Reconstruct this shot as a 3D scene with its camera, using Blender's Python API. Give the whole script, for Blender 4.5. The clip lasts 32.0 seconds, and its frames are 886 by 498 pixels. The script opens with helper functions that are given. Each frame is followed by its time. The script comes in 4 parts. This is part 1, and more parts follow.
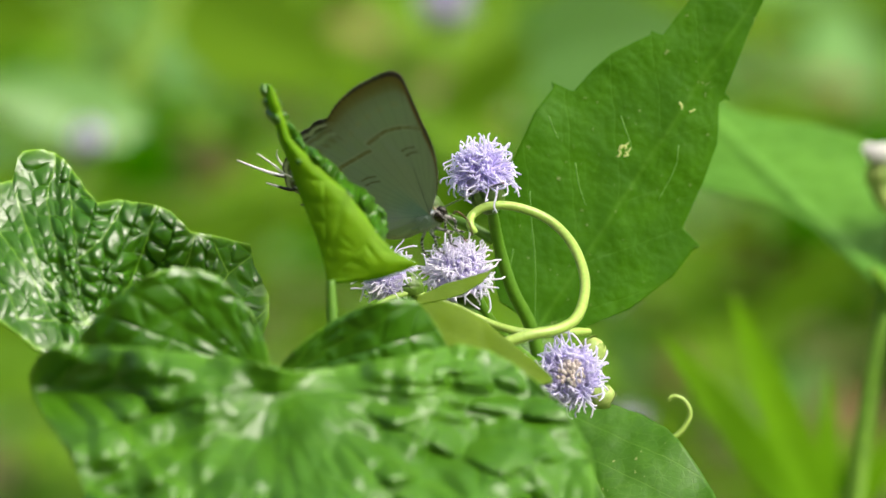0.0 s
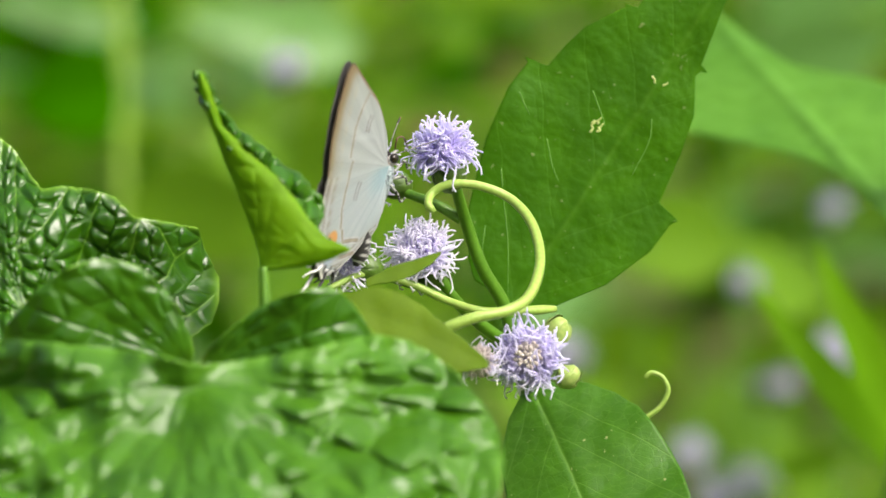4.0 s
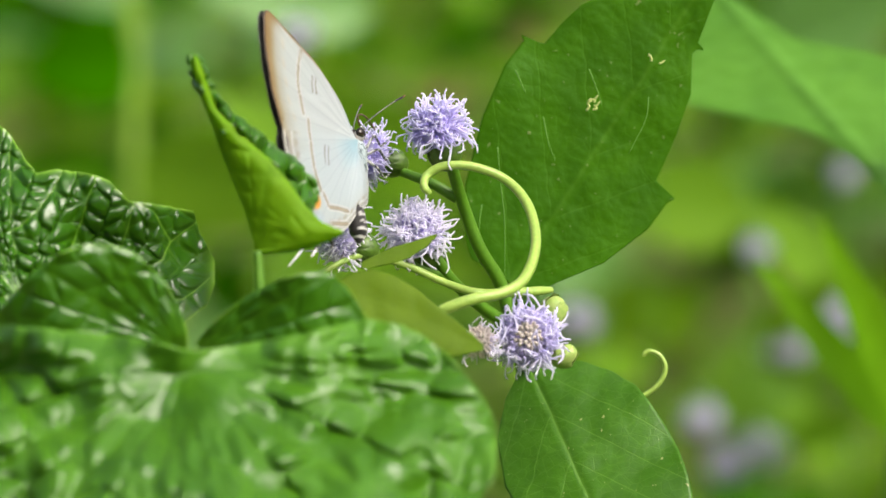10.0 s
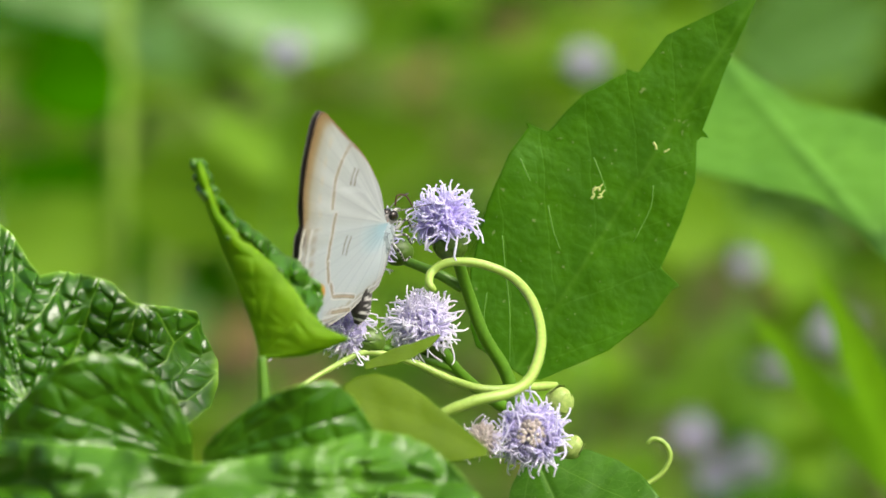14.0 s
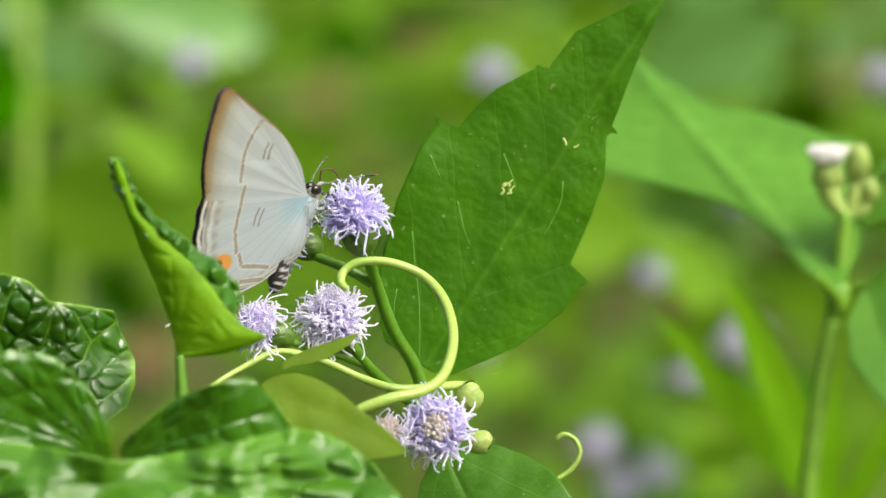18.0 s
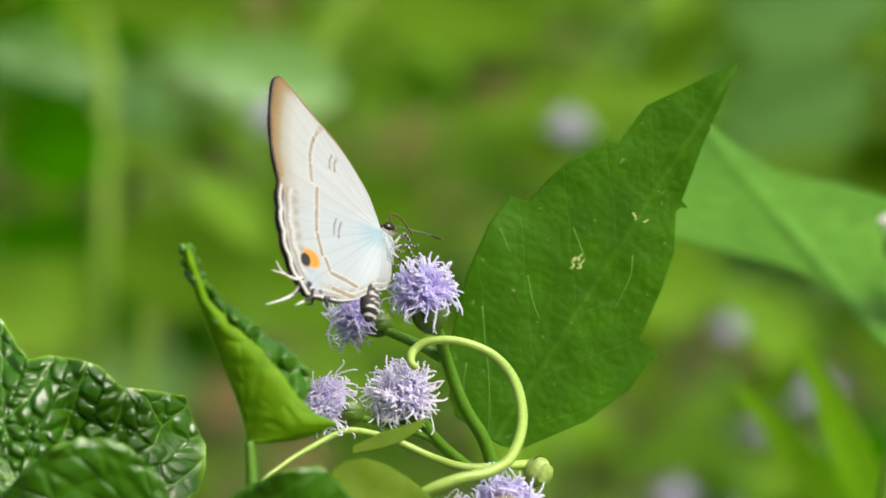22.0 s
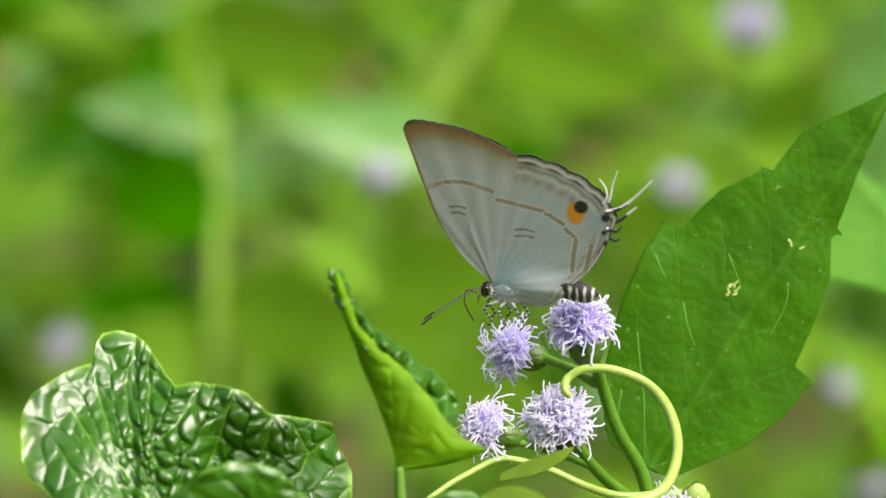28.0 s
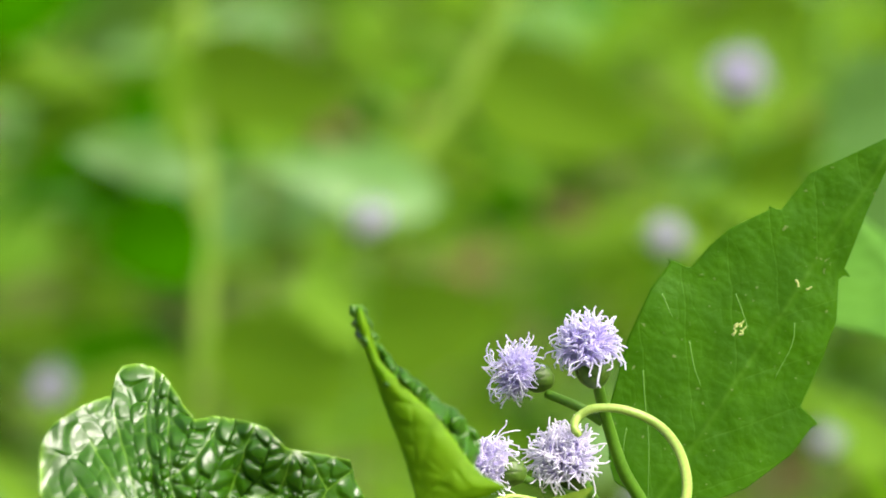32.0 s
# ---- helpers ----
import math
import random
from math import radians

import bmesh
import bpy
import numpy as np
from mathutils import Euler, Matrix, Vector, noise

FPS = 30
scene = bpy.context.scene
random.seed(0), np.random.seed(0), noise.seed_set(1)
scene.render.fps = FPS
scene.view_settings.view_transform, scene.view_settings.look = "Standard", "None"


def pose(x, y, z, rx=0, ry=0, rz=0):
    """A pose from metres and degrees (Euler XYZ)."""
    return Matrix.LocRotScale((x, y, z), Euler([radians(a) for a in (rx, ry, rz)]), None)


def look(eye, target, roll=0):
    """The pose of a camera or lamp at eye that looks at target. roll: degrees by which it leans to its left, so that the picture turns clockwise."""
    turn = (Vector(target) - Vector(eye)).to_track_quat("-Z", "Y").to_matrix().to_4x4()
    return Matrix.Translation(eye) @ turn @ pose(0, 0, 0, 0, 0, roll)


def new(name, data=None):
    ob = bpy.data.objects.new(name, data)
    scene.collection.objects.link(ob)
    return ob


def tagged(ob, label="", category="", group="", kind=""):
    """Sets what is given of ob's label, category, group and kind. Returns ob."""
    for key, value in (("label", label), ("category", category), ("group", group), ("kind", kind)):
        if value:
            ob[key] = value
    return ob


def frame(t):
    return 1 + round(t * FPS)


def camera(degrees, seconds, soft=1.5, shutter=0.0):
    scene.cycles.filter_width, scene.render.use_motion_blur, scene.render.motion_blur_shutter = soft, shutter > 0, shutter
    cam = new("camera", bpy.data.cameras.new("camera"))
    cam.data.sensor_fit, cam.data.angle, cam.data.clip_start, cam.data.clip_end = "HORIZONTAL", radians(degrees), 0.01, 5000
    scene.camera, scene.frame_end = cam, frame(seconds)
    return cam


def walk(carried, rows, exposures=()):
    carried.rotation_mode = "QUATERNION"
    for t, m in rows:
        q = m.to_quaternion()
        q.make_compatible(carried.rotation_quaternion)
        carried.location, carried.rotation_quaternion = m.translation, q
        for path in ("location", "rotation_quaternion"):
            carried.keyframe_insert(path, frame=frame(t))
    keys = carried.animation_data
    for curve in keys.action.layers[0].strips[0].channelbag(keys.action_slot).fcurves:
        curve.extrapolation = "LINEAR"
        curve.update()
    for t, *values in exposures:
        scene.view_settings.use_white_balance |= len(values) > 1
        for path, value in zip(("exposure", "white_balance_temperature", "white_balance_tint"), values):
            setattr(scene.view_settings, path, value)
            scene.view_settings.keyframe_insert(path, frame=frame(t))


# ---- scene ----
from mathutils import Quaternion

cam = camera(10, 32.0, soft=1.5, shutter=0.4)
cam.data.dof.use_dof = True
cam.data.dof.focus_distance = 0.482
cam.data.dof.aperture_fstop = 29.0
PATH = [
    (0.0, look((-0.03730, -0.49024, 0.51382), (0.00995, -0.00855, 0.43740), 1.71)),
    (0.5, look((-0.03222, -0.48952, 0.51592), (0.01035, -0.00773, 0.43742), 1.36)),
    (1.0, look((-0.02645, -0.48929, 0.51723), (0.01373, -0.00726, 0.43894), 1.08)),
    (1.5, look((-0.02081, -0.48963, 0.51753), (0.01184, -0.00698, 0.43953), 0.72)),
    (2.0, look((-0.01326, -0.48974, 0.52074), (0.00726, -0.00749, 0.43637), 0.36)),
    (2.5, look((-0.00892, -0.48862, 0.52241), (0.00807, -0.00683, 0.43470), 0.30)),
    (3.0, look((-0.00098, -0.48793, 0.52443), (0.00390, -0.00626, 0.43459), 0.14)),
    (3.5, look((0.00512, -0.48764, 0.52484), (0.00957, -0.00594, 0.43519), 0.17)),
    (4.0, look((0.00812, -0.48813, 0.52440), (0.01318, -0.00638, 0.43500), 0.18)),
    (4.5, look((0.00951, -0.48809, 0.52088), (0.01409, -0.00590, 0.43391), 0.10)),
    (6.5, look((0.01417, -0.48775, 0.52712), (0.01230, -0.00659, 0.43447), -0.18)),
    (7.0, look((0.01251, -0.48810, 0.52728), (0.01531, -0.00592, 0.44013), -0.22)),
    (7.5, look((0.01368, -0.48902, 0.52763), (0.01638, -0.00655, 0.44214), -0.34)),
    (8.0, look((0.01225, -0.48849, 0.52689), (0.01615, -0.00580, 0.44267), -0.26)),
    (8.5, look((0.01128, -0.48794, 0.52584), (0.01492, -0.00523, 0.44167), -0.23)),
    (9.0, look((0.01111, -0.48794, 0.52498), (0.01340, -0.00571, 0.43809), -0.27)),
    (9.5, look((0.01159, -0.48754, 0.52525), (0.01389, -0.00590, 0.43512), -0.19)),
    (10.0, look((0.01098, -0.48687, 0.52640), (0.01353, -0.00589, 0.43284), -0.04)),
    (10.5, look((0.01139, -0.48589, 0.52951), (0.01366, -0.00552, 0.43285), 0.13)),
    (11.0, look((0.00956, -0.48464, 0.53589), (0.01255, -0.00474, 0.43697), 0.25)),
    (11.5, look((0.00891, -0.48424, 0.53842), (0.01250, -0.00433, 0.43954), 0.26)),
    (12.0, look((0.00749, -0.48401, 0.53985), (0.01236, -0.00412, 0.44093), 0.20)),
    (12.5, look((0.00707, -0.48385, 0.53939), (0.01194, -0.00380, 0.44123), 0.07)),
    (13.0, look((0.00779, -0.48349, 0.53893), (0.01206, -0.00342, 0.44086), -0.01)),
    (13.5, look((0.00824, -0.48399, 0.54017), (0.01232, -0.00410, 0.44122), -0.07)),
    (15.5, look((0.00635, -0.48444, 0.54004), (0.01629, -0.00437, 0.44244), 0.03)),
    (16.0, look((0.00701, -0.48487, 0.53946), (0.01723, -0.00470, 0.44234), 0.01)),
    (16.5, look((0.00640, -0.48476, 0.54034), (0.01901, -0.00479, 0.44252), 0.12)),
    (17.0, look((0.00746, -0.48497, 0.53957), (0.02082, -0.00485, 0.44258), 0.15)),
    (17.5, look((0.00718, -0.48479, 0.53885), (0.02131, -0.00467, 0.44198), 0.21)),
    (18.0, look((0.00725, -0.48489, 0.53755), (0.02179, -0.00473, 0.44092), 0.18)),
    (18.5, look((0.00767, -0.48436, 0.53824), (0.02194, -0.00454, 0.43988), 0.12)),
    (19.0, look((0.01183, -0.48451, 0.53728), (0.02355, -0.00480, 0.43808), -0.01)),
    (19.5, look((0.01155, -0.48451, 0.53857), (0.02484, -0.00500, 0.43861), -0.07)),
    (20.0, look((0.01223, -0.48414, 0.53622), (0.02470, -0.00425, 0.43794), 0.12)),
    (20.5, look((0.01168, -0.48456, 0.53543), (0.02251, -0.00438, 0.43843), 0.24)),
    (21.0, look((0.01304, -0.48465, 0.53899), (0.02126, -0.00456, 0.44130), 0.01)),
    (21.5, look((0.00974, -0.48534, 0.54090), (0.01920, -0.00500, 0.44455), -0.02)),
    (22.0, look((0.00866, -0.48502, 0.54152), (0.01504, -0.00404, 0.44816), 0.03)),
    (22.5, look((0.00805, -0.48479, 0.54037), (0.01211, -0.00331, 0.44951), -0.04)),
    (23.0, look((0.00617, -0.48425, 0.53951), (0.00951, -0.00233, 0.45094), -0.03)),
    (23.5, look((0.00999, -0.48365, 0.54082), (0.00840, -0.00192, 0.45123), -0.00)),
    (24.0, look((0.00690, -0.48358, 0.53962), (0.00629, -0.00167, 0.45093), 0.27)),
    (24.5, look((0.00765, -0.48208, 0.54546), (0.00410, -0.00103, 0.45230), 0.19)),
    (26.5, look((0.00127, -0.48469, 0.53883), (0.00278, -0.00235, 0.45252), -0.20)),
    (27.0, look((0.00171, -0.48544, 0.53646), (0.00183, -0.00286, 0.45151), -0.24)),
    (27.5, look((0.00114, -0.48515, 0.53532), (0.00111, -0.00250, 0.45073), -0.12)),
    (28.0, look((-0.00000, -0.48537, 0.53558), (-0.00000, -0.00282, 0.45050), -0.00)),
    (28.5, look((0.00121, -0.48585, 0.53389), (0.00047, -0.00291, 0.45097), 0.24)),
    (29.0, look((0.00276, -0.48581, 0.53581), (0.00095, -0.00263, 0.45435), 0.26)),
    (29.5, look((-0.00401, -0.48568, 0.53532), (-0.00128, -0.00231, 0.45504), 0.37)),
    (30.0, look((-0.00524, -0.48638, 0.53054), (-0.00158, -0.00259, 0.45287), 0.52)),
    (30.5, look((-0.00361, -0.48617, 0.53069), (-0.00122, -0.00236, 0.45308), 0.44)),
    (31.0, look((-0.00217, -0.48561, 0.53087), (0.00082, -0.00182, 0.45317), 0.62)),
    (31.5, look((-0.00179, -0.48529, 0.53328), (0.00115, -0.00163, 0.45474), 0.67)),
    (32.0, look((-0.00348, -0.48494, 0.53303), (-0.00070, -0.00141, 0.45370), 0.91)),
]
walk(cam, PATH, [(t, e, 6500, 8) for t, e in ((0.0, 0.75), (1.0, 0.62), (2.0, 0.78), (4.0, 0.78), (9.0, 0.64), (13.0, 0.66), (16.0, 0.80), (20.0, 0.74), (21.0, 0.66), (22.0, 0.52), (23.0, 0.47), (23.5, 0.60), (24.0, 0.9), (28.0, 0.92), (32.0, 0.95))])

# ---- light ----
SUN_TURN, SUN_HEIGHT = 128.0, 52.0      # degrees: compass turn from +y towards +x, and elevation
world = bpy.data.worlds.new("sky")
scene.world = world
world.use_nodes = True
wn = world.node_tree
sky = wn.nodes.new("ShaderNodeTexSky")
sky.sky_type = "NISHITA"
sky.sun_disc = False
sky.sun_elevation = radians(SUN_HEIGHT)
sky.sun_rotation = radians(SUN_TURN)
sky.dust_density = 10.0
sky.air_density = 0.45
sky.ozone_density = 0.0
wn.links.new(sky.outputs[0], wn.nodes["Background"].inputs[0])
wn.nodes["Background"].inputs[1].default_value = 0.15
sun_data = bpy.data.lights.new("sun", "SUN")
sun_data.energy, sun_data.angle, sun_data.color = 1.4, radians(28), (1.0, 0.98, 0.95)
sun = new("sun", sun_data)
e_, a_ = radians(SUN_HEIGHT), radians(SUN_TURN)
sun.matrix_world = look((math.sin(a_) * math.cos(e_) * 5, math.cos(a_) * math.cos(e_) * 5, math.sin(e_) * 5), (0, 0, 0))

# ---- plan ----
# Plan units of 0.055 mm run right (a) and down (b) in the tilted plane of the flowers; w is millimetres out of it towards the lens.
U, D = 0.000055, 0.49286
TILT = radians(10)
RIGHT, UP, AWAY = Vector((1, 0, 0)), Vector((0, math.sin(TILT), math.cos(TILT))), Vector((0, math.cos(TILT), -math.sin(TILT)))
ORIGIN = Vector((0, 0, 0.45)) - AWAY * D


def at(a, b, w=0.0):
    k = U * (1 - w / 1000 / D)
    return ORIGIN + RIGHT * ((a - 784) * k) + UP * ((441 - b) * k) + AWAY * (D - w / 1000)


def way(x, y, z):
    """A direction from right, up and towards the lens."""
    return (RIGHT * x + UP * y - AWAY * z).normalized()


def lerp(table, x):
    """Value of a table of (x, value) pairs at x, eased between neighbours."""
    return float(np.interp(x, [r[0] for r in table], [r[1] for r in table]))


# ---- materials ----
def nodes_of(name):
    m = bpy.data.materials.new(name)
    m.use_nodes = True
    nt = m.node_tree
    return m, nt, nt.nodes["Principled BSDF"], nt.nodes["Material Output"]


def mixer(nt, fac, a, b, mode="MIX"):
    n = nt.nodes.new("ShaderNodeMix")
    n.data_type, n.blend_type = "RGBA", mode
    for sock, v in ((n.inputs[0], fac), (n.inputs[6], a), (n.inputs[7], b)):
        if isinstance(v, (int, float)):
            sock.default_value = v
        elif isinstance(v, tuple):
            sock.default_value = (*v, 1) if len(v) == 3 else v
        else:
            nt.links.new(v, sock)
    return n.outputs[2]


def noise_of(nt, scale, detail=3.0, coord="Object", rough=0.55):
    tc = nt.nodes.new("ShaderNodeTexCoord")
    n = nt.nodes.new("ShaderNodeTexNoise")
    n.inputs["Scale"].default_value, n.inputs["Detail"].default_value, n.inputs["Roughness"].default_value = scale, detail, rough
    nt.links.new(tc.outputs[coord], n.inputs["Vector"])
    return n.outputs["Fac"]


def ramp(nt, value, lo, hi, a=0.0, b=1.0):
    n = nt.nodes.new("ShaderNodeMapRange")
    for i, v in enumerate((lo, hi, a, b)):
        n.inputs[i + 1].default_value = v
    nt.links.new(value, n.inputs[0])
    return n.outputs[0]


def math_of(nt, op, a, b=None, c=None):
    n = nt.nodes.new("ShaderNodeMath")
    n.operation = op
    for sock, v in zip(n.inputs, (a, b, c)):
        if v is None:
            continue
        if isinstance(v, (int, float)):
            sock.default_value = v
        else:
            nt.links.new(v, sock)
    return n.outputs[0]


def leaf_material(name, light, dark, vein, rough=0.4, through_light=0.35, glow=(0.25, 0.5, 0.02), fine=2500, bump=0.25, spots=0.0, coat=0.0, ribs=0.0, slope=0.6, rib_tone=0.5, gloss=0.25):
    """Leaf tissue; the uv map runs along the midrib (x) and out from it (y), in leaf lengths."""
    m, nt, p, out = nodes_of(name)
    big, small = noise_of(nt, fine / 12), noise_of(nt, fine)
    col = mixer(nt, ramp(nt, big, 0.35, 0.65), dark, light)
    col = mixer(nt, ramp(nt, small, 0.3, 0.75, 0.0, 0.35), col, tuple(c * 0.55 for c in light))
    height = math_of(nt, "MULTIPLY", small, 1.0)
    if ribs:
        uv = nt.nodes.new("ShaderNodeUVMap")
        sep = nt.nodes.new("ShaderNodeSeparateXYZ")
        nt.links.new(uv.outputs[0], sep.inputs[0])
        wob = ramp(nt, big, 0.0, 1.0, -0.02, 0.02)
        off = math_of(nt, "ABSOLUTE", math_of(nt, "ADD", sep.outputs[1], math_of(nt, "MULTIPLY", wob, 0.3)))
        mid = ramp(nt, off, 0.0, 0.008, 1.0, 0.0)
        along = math_of(nt, "ADD", math_of(nt, "SUBTRACT", sep.outputs[0], math_of(nt, "MULTIPLY", off, 1.0 / slope)), wob)
        tri = math_of(nt, "PINGPONG", math_of(nt, "MULTIPLY", along, ribs), 0.5)
        side = ramp(nt, tri, 0.0, 0.03, 0.75, 0.0)
        mask = math_of(nt, "MAXIMUM", mid, side)
        vor = nt.nodes.new("ShaderNodeTexVoronoi")
        vor.feature = "DISTANCE_TO_EDGE"
        vor.inputs["Scale"].default_value = 26.0
        nt.links.new(uv.outputs[0], vor.inputs["Vector"])
        net = ramp(nt, vor.outputs["Distance"], 0.0, 0.06, 0.30, 0.0)
        mask = math_of(nt, "MAXIMUM", mask, net)
        col = mixer(nt, math_of(nt, "MULTIPLY", mask, rib_tone), col, vein)
        height = math_of(nt, "SUBTRACT", height, math_of(nt, "MULTIPLY", mask, 0.8))
    if not ribs:
        att = nt.nodes.new("ShaderNodeVertexColor")
        att.layer_name = "vein"
        col = mixer(nt, math_of(nt, "MULTIPLY", att.outputs[0], 0.85), col, vein)
    if spots:
        sp = noise_of(nt, fine * 0.5, 2.0)
        col = mixer(nt, ramp(nt, sp, 0.70, 0.74, 0.0, spots), col, (0.55, 0.55, 0.25))
    nt.links.new(col, p.inputs["Base Color"])
    p.inputs["Roughness"].default_value = rough
    p.inputs["Coat Weight"].default_value = coat
    p.inputs["Coat Roughness"].default_value = 0.3
    p.inputs["Specular IOR Level"].default_value = gloss
    bp = nt.nodes.new("ShaderNodeBump")
    bp.inputs["Strength"].default_value, bp.inputs["Distance"].default_value = bump, 0.0002
    nt.links.new(height, bp.inputs["Height"])
    nt.links.new(bp.outputs[0], p.inputs["Normal"])
    tr = nt.nodes.new("ShaderNodeBsdfTranslucent")
    nt.links.new(mixer(nt, 0.6, col, glow), tr.inputs["Color"])
    mx = nt.nodes.new("ShaderNodeMixShader")
    mx.inputs[0].default_value = through_light
    nt.links.new(p.outputs[0], mx.inputs[1])
    nt.links.new(tr.outputs[0], mx.inputs[2])
    nt.links.new(mx.outputs[0], out.inputs[0])
    return m


def plain_material(name, a, b, rough=0.5, scale=3000, sss=0.0, bump=0.1):
    m, nt, p, out = nodes_of(name)
    n = noise_of(nt, scale)
    nt.links.new(mixer(nt, ramp(nt, n, 0.3, 0.7), a, b), p.inputs["Base Color"])
    p.inputs["Roughness"].default_value = rough
    if sss:
        p.inputs["Subsurface Weight"].default_value = sss
        p.inputs["Subsurface Radius"].default_value = (0.0006, 0.0006, 0.0008)
    bp = nt.nodes.new("ShaderNodeBump")
    bp.inputs["Strength"].default_value, bp.inputs["Distance"].default_value = bump, 0.0001
    nt.links.new(n, bp.inputs["Height"])
    nt.links.new(bp.outputs[0], p.inputs["Normal"])
    return m


def petal_material(name, a, b, deep=None):
    """Florets; deep: the hue at a filament's foot, by a colour layer that runs from foot to tip."""
    m, nt, p, out = nodes_of(name)
    geo = nt.nodes.new("ShaderNodeNewGeometry")
    col = mixer(nt, geo.outputs["Random Per Island"], a, b)
    if deep:
        v = nt.nodes.new("ShaderNodeVertexColor")
        v.layer_name = "tone"
        col = mixer(nt, v.outputs[0], deep, col)
    nt.links.new(col, p.inputs["Base Color"])
    p.inputs["Roughness"].default_value = 0.6
    tr = nt.nodes.new("ShaderNodeBsdfTranslucent")
    nt.links.new(col, tr.inputs["Color"])
    mx = nt.nodes.new("ShaderNodeMixShader")
    mx.inputs[0].default_value = 0.62
    nt.links.new(p.outputs[0], mx.inputs[1])
    nt.links.new(tr.outputs[0], mx.inputs[2])
    nt.links.new(mx.outputs[0], out.inputs[0])
    return m


def banded_material(name, a, b, attr="tone"):
    """Scales coloured by a face-corner colour layer."""
    m, nt, p, out = nodes_of(name)
    v = nt.nodes.new("ShaderNodeVertexColor")
    v.layer_name = attr
    n = noise_of(nt, 9000, 2.0)
    nt.links.new(mixer(nt, ramp(nt, n, 0.3, 0.7, 0.0, 0.18), v.outputs[0], a, "MULTIPLY"), p.inputs["Base Color"])
    p.inputs["Roughness"].default_value = b
    p.inputs["Sheen Weight"].default_value = 0.15
    bp = nt.nodes.new("ShaderNodeBump")
    bp.inputs["Strength"].default_value, bp.inputs["Distance"].default_value = 0.15, 0.00005
    nt.links.new(n, bp.inputs["Height"])
    nt.links.new(bp.outputs[0], p.inputs["Normal"])
    return m


M_BLADE = leaf_material("blade_green", (0.050, 0.170, 0.001), (0.034, 0.125, 0.001), (0.16, 0.36, 0.03), rough=0.5, gloss=0.14, through_light=0.30, glow=(0.12, 0.42, 0.0), ribs=6.0, slope=0.75, spots=0.25, rib_tone=0.16)
M_LOWER = leaf_material("lower_blade_green", (0.050, 0.165, 0.002), (0.034, 0.122, 0.001), (0.22, 0.42, 0.06), rough=0.42, gloss=0.4, through_light=0.25, glow=(0.12, 0.42, 0.0), ribs=5.0, slope=0.7, spots=0.5, rib_tone=0.28)
M_GLOSS = leaf_material("glossy_crinkled_green", (0.030, 0.120, 0.001), (0.018, 0.080, 0.001), (0.24, 0.48, 0.04), rough=0.27, through_light=0.12, glow=(0.15, 0.5, 0.0), fine=1500, bump=0.25, gloss=0.58)
M_FRONT = leaf_material("glossy_bright_green", (0.055, 0.178, 0.001), (0.034, 0.125, 0.001), (0.10, 0.27, 0.01), rough=0.40, through_light=0.15, fine=1200, bump=0.2, gloss=0.6)
M_LOBE = leaf_material("glossy_lobe_green", (0.040, 0.150, 0.001), (0.026, 0.105, 0.001), (0.12, 0.30, 0.01), rough=0.34, through_light=0.15, glow=(0.15, 0.5, 0.0), fine=1300, bump=0.2, gloss=0.6)
M_UNDER = leaf_material("pale_leaf_underside", (0.21, 0.42, 0.003), (0.155, 0.34, 0.003), (0.10, 0.25, 0.005), rough=0.6, through_light=0.5, glow=(0.36, 0.66, 0.0))
M_OLIVE = leaf_material("olive_bract", (0.14, 0.25, 0.001), (0.10, 0.19, 0.001), (0.08, 0.16, 0.001), rough=0.6, through_light=0.4, glow=(0.22, 0.4, 0.0))
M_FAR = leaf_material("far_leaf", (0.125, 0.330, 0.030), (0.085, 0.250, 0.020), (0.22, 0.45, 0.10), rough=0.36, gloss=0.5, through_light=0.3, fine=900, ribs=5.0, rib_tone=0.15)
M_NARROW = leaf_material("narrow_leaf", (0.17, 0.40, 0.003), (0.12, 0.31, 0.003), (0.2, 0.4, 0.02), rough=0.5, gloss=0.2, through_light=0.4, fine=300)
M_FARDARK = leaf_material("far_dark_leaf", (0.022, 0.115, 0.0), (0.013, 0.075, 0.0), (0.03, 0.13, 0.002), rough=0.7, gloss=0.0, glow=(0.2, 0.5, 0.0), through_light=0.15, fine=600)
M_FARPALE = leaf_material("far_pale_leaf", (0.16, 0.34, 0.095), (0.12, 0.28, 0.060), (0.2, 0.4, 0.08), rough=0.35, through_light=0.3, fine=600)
M_GRASS = leaf_material("undergrowth_green", (0.165, 0.32, 0.012), (0.075, 0.190, 0.008), (0.2, 0.3, 0.01), rough=0.6, gloss=0.12, through_light=0.35, fine=60)
M_DRY = plain_material("dry_leaf", (0.19, 0.13, 0.04), (0.11, 0.08, 0.025), 0.8, 60)
M_STEM = plain_material("stem_green", (0.055, 0.160, 0.004), (0.080, 0.205, 0.006), 0.5, 1800)
M_STEMPALE = plain_material("pale_stem_green", (0.20, 0.35, 0.03), (0.15, 0.29, 0.02), 0.55, 900)
M_NODE = plain_material("weed_stem_green", (0.13, 0.28, 0.015), (0.095, 0.22, 0.010), 0.5, 900)
M_TENDRIL = plain_material("tendril_yellow_green", (0.30, 0.44, 0.085), (0.225, 0.36, 0.06), 0.4, 2500, 0.2)
M_CUP = plain_material("bract_green", (0.075, 0.150, 0.010), (0.040, 0.095, 0.006), 0.45, 2500)
M_BUD = plain_material("young_bud_green", (0.34, 0.44, 0.12), (0.22, 0.34, 0.07), 0.5, 2500)
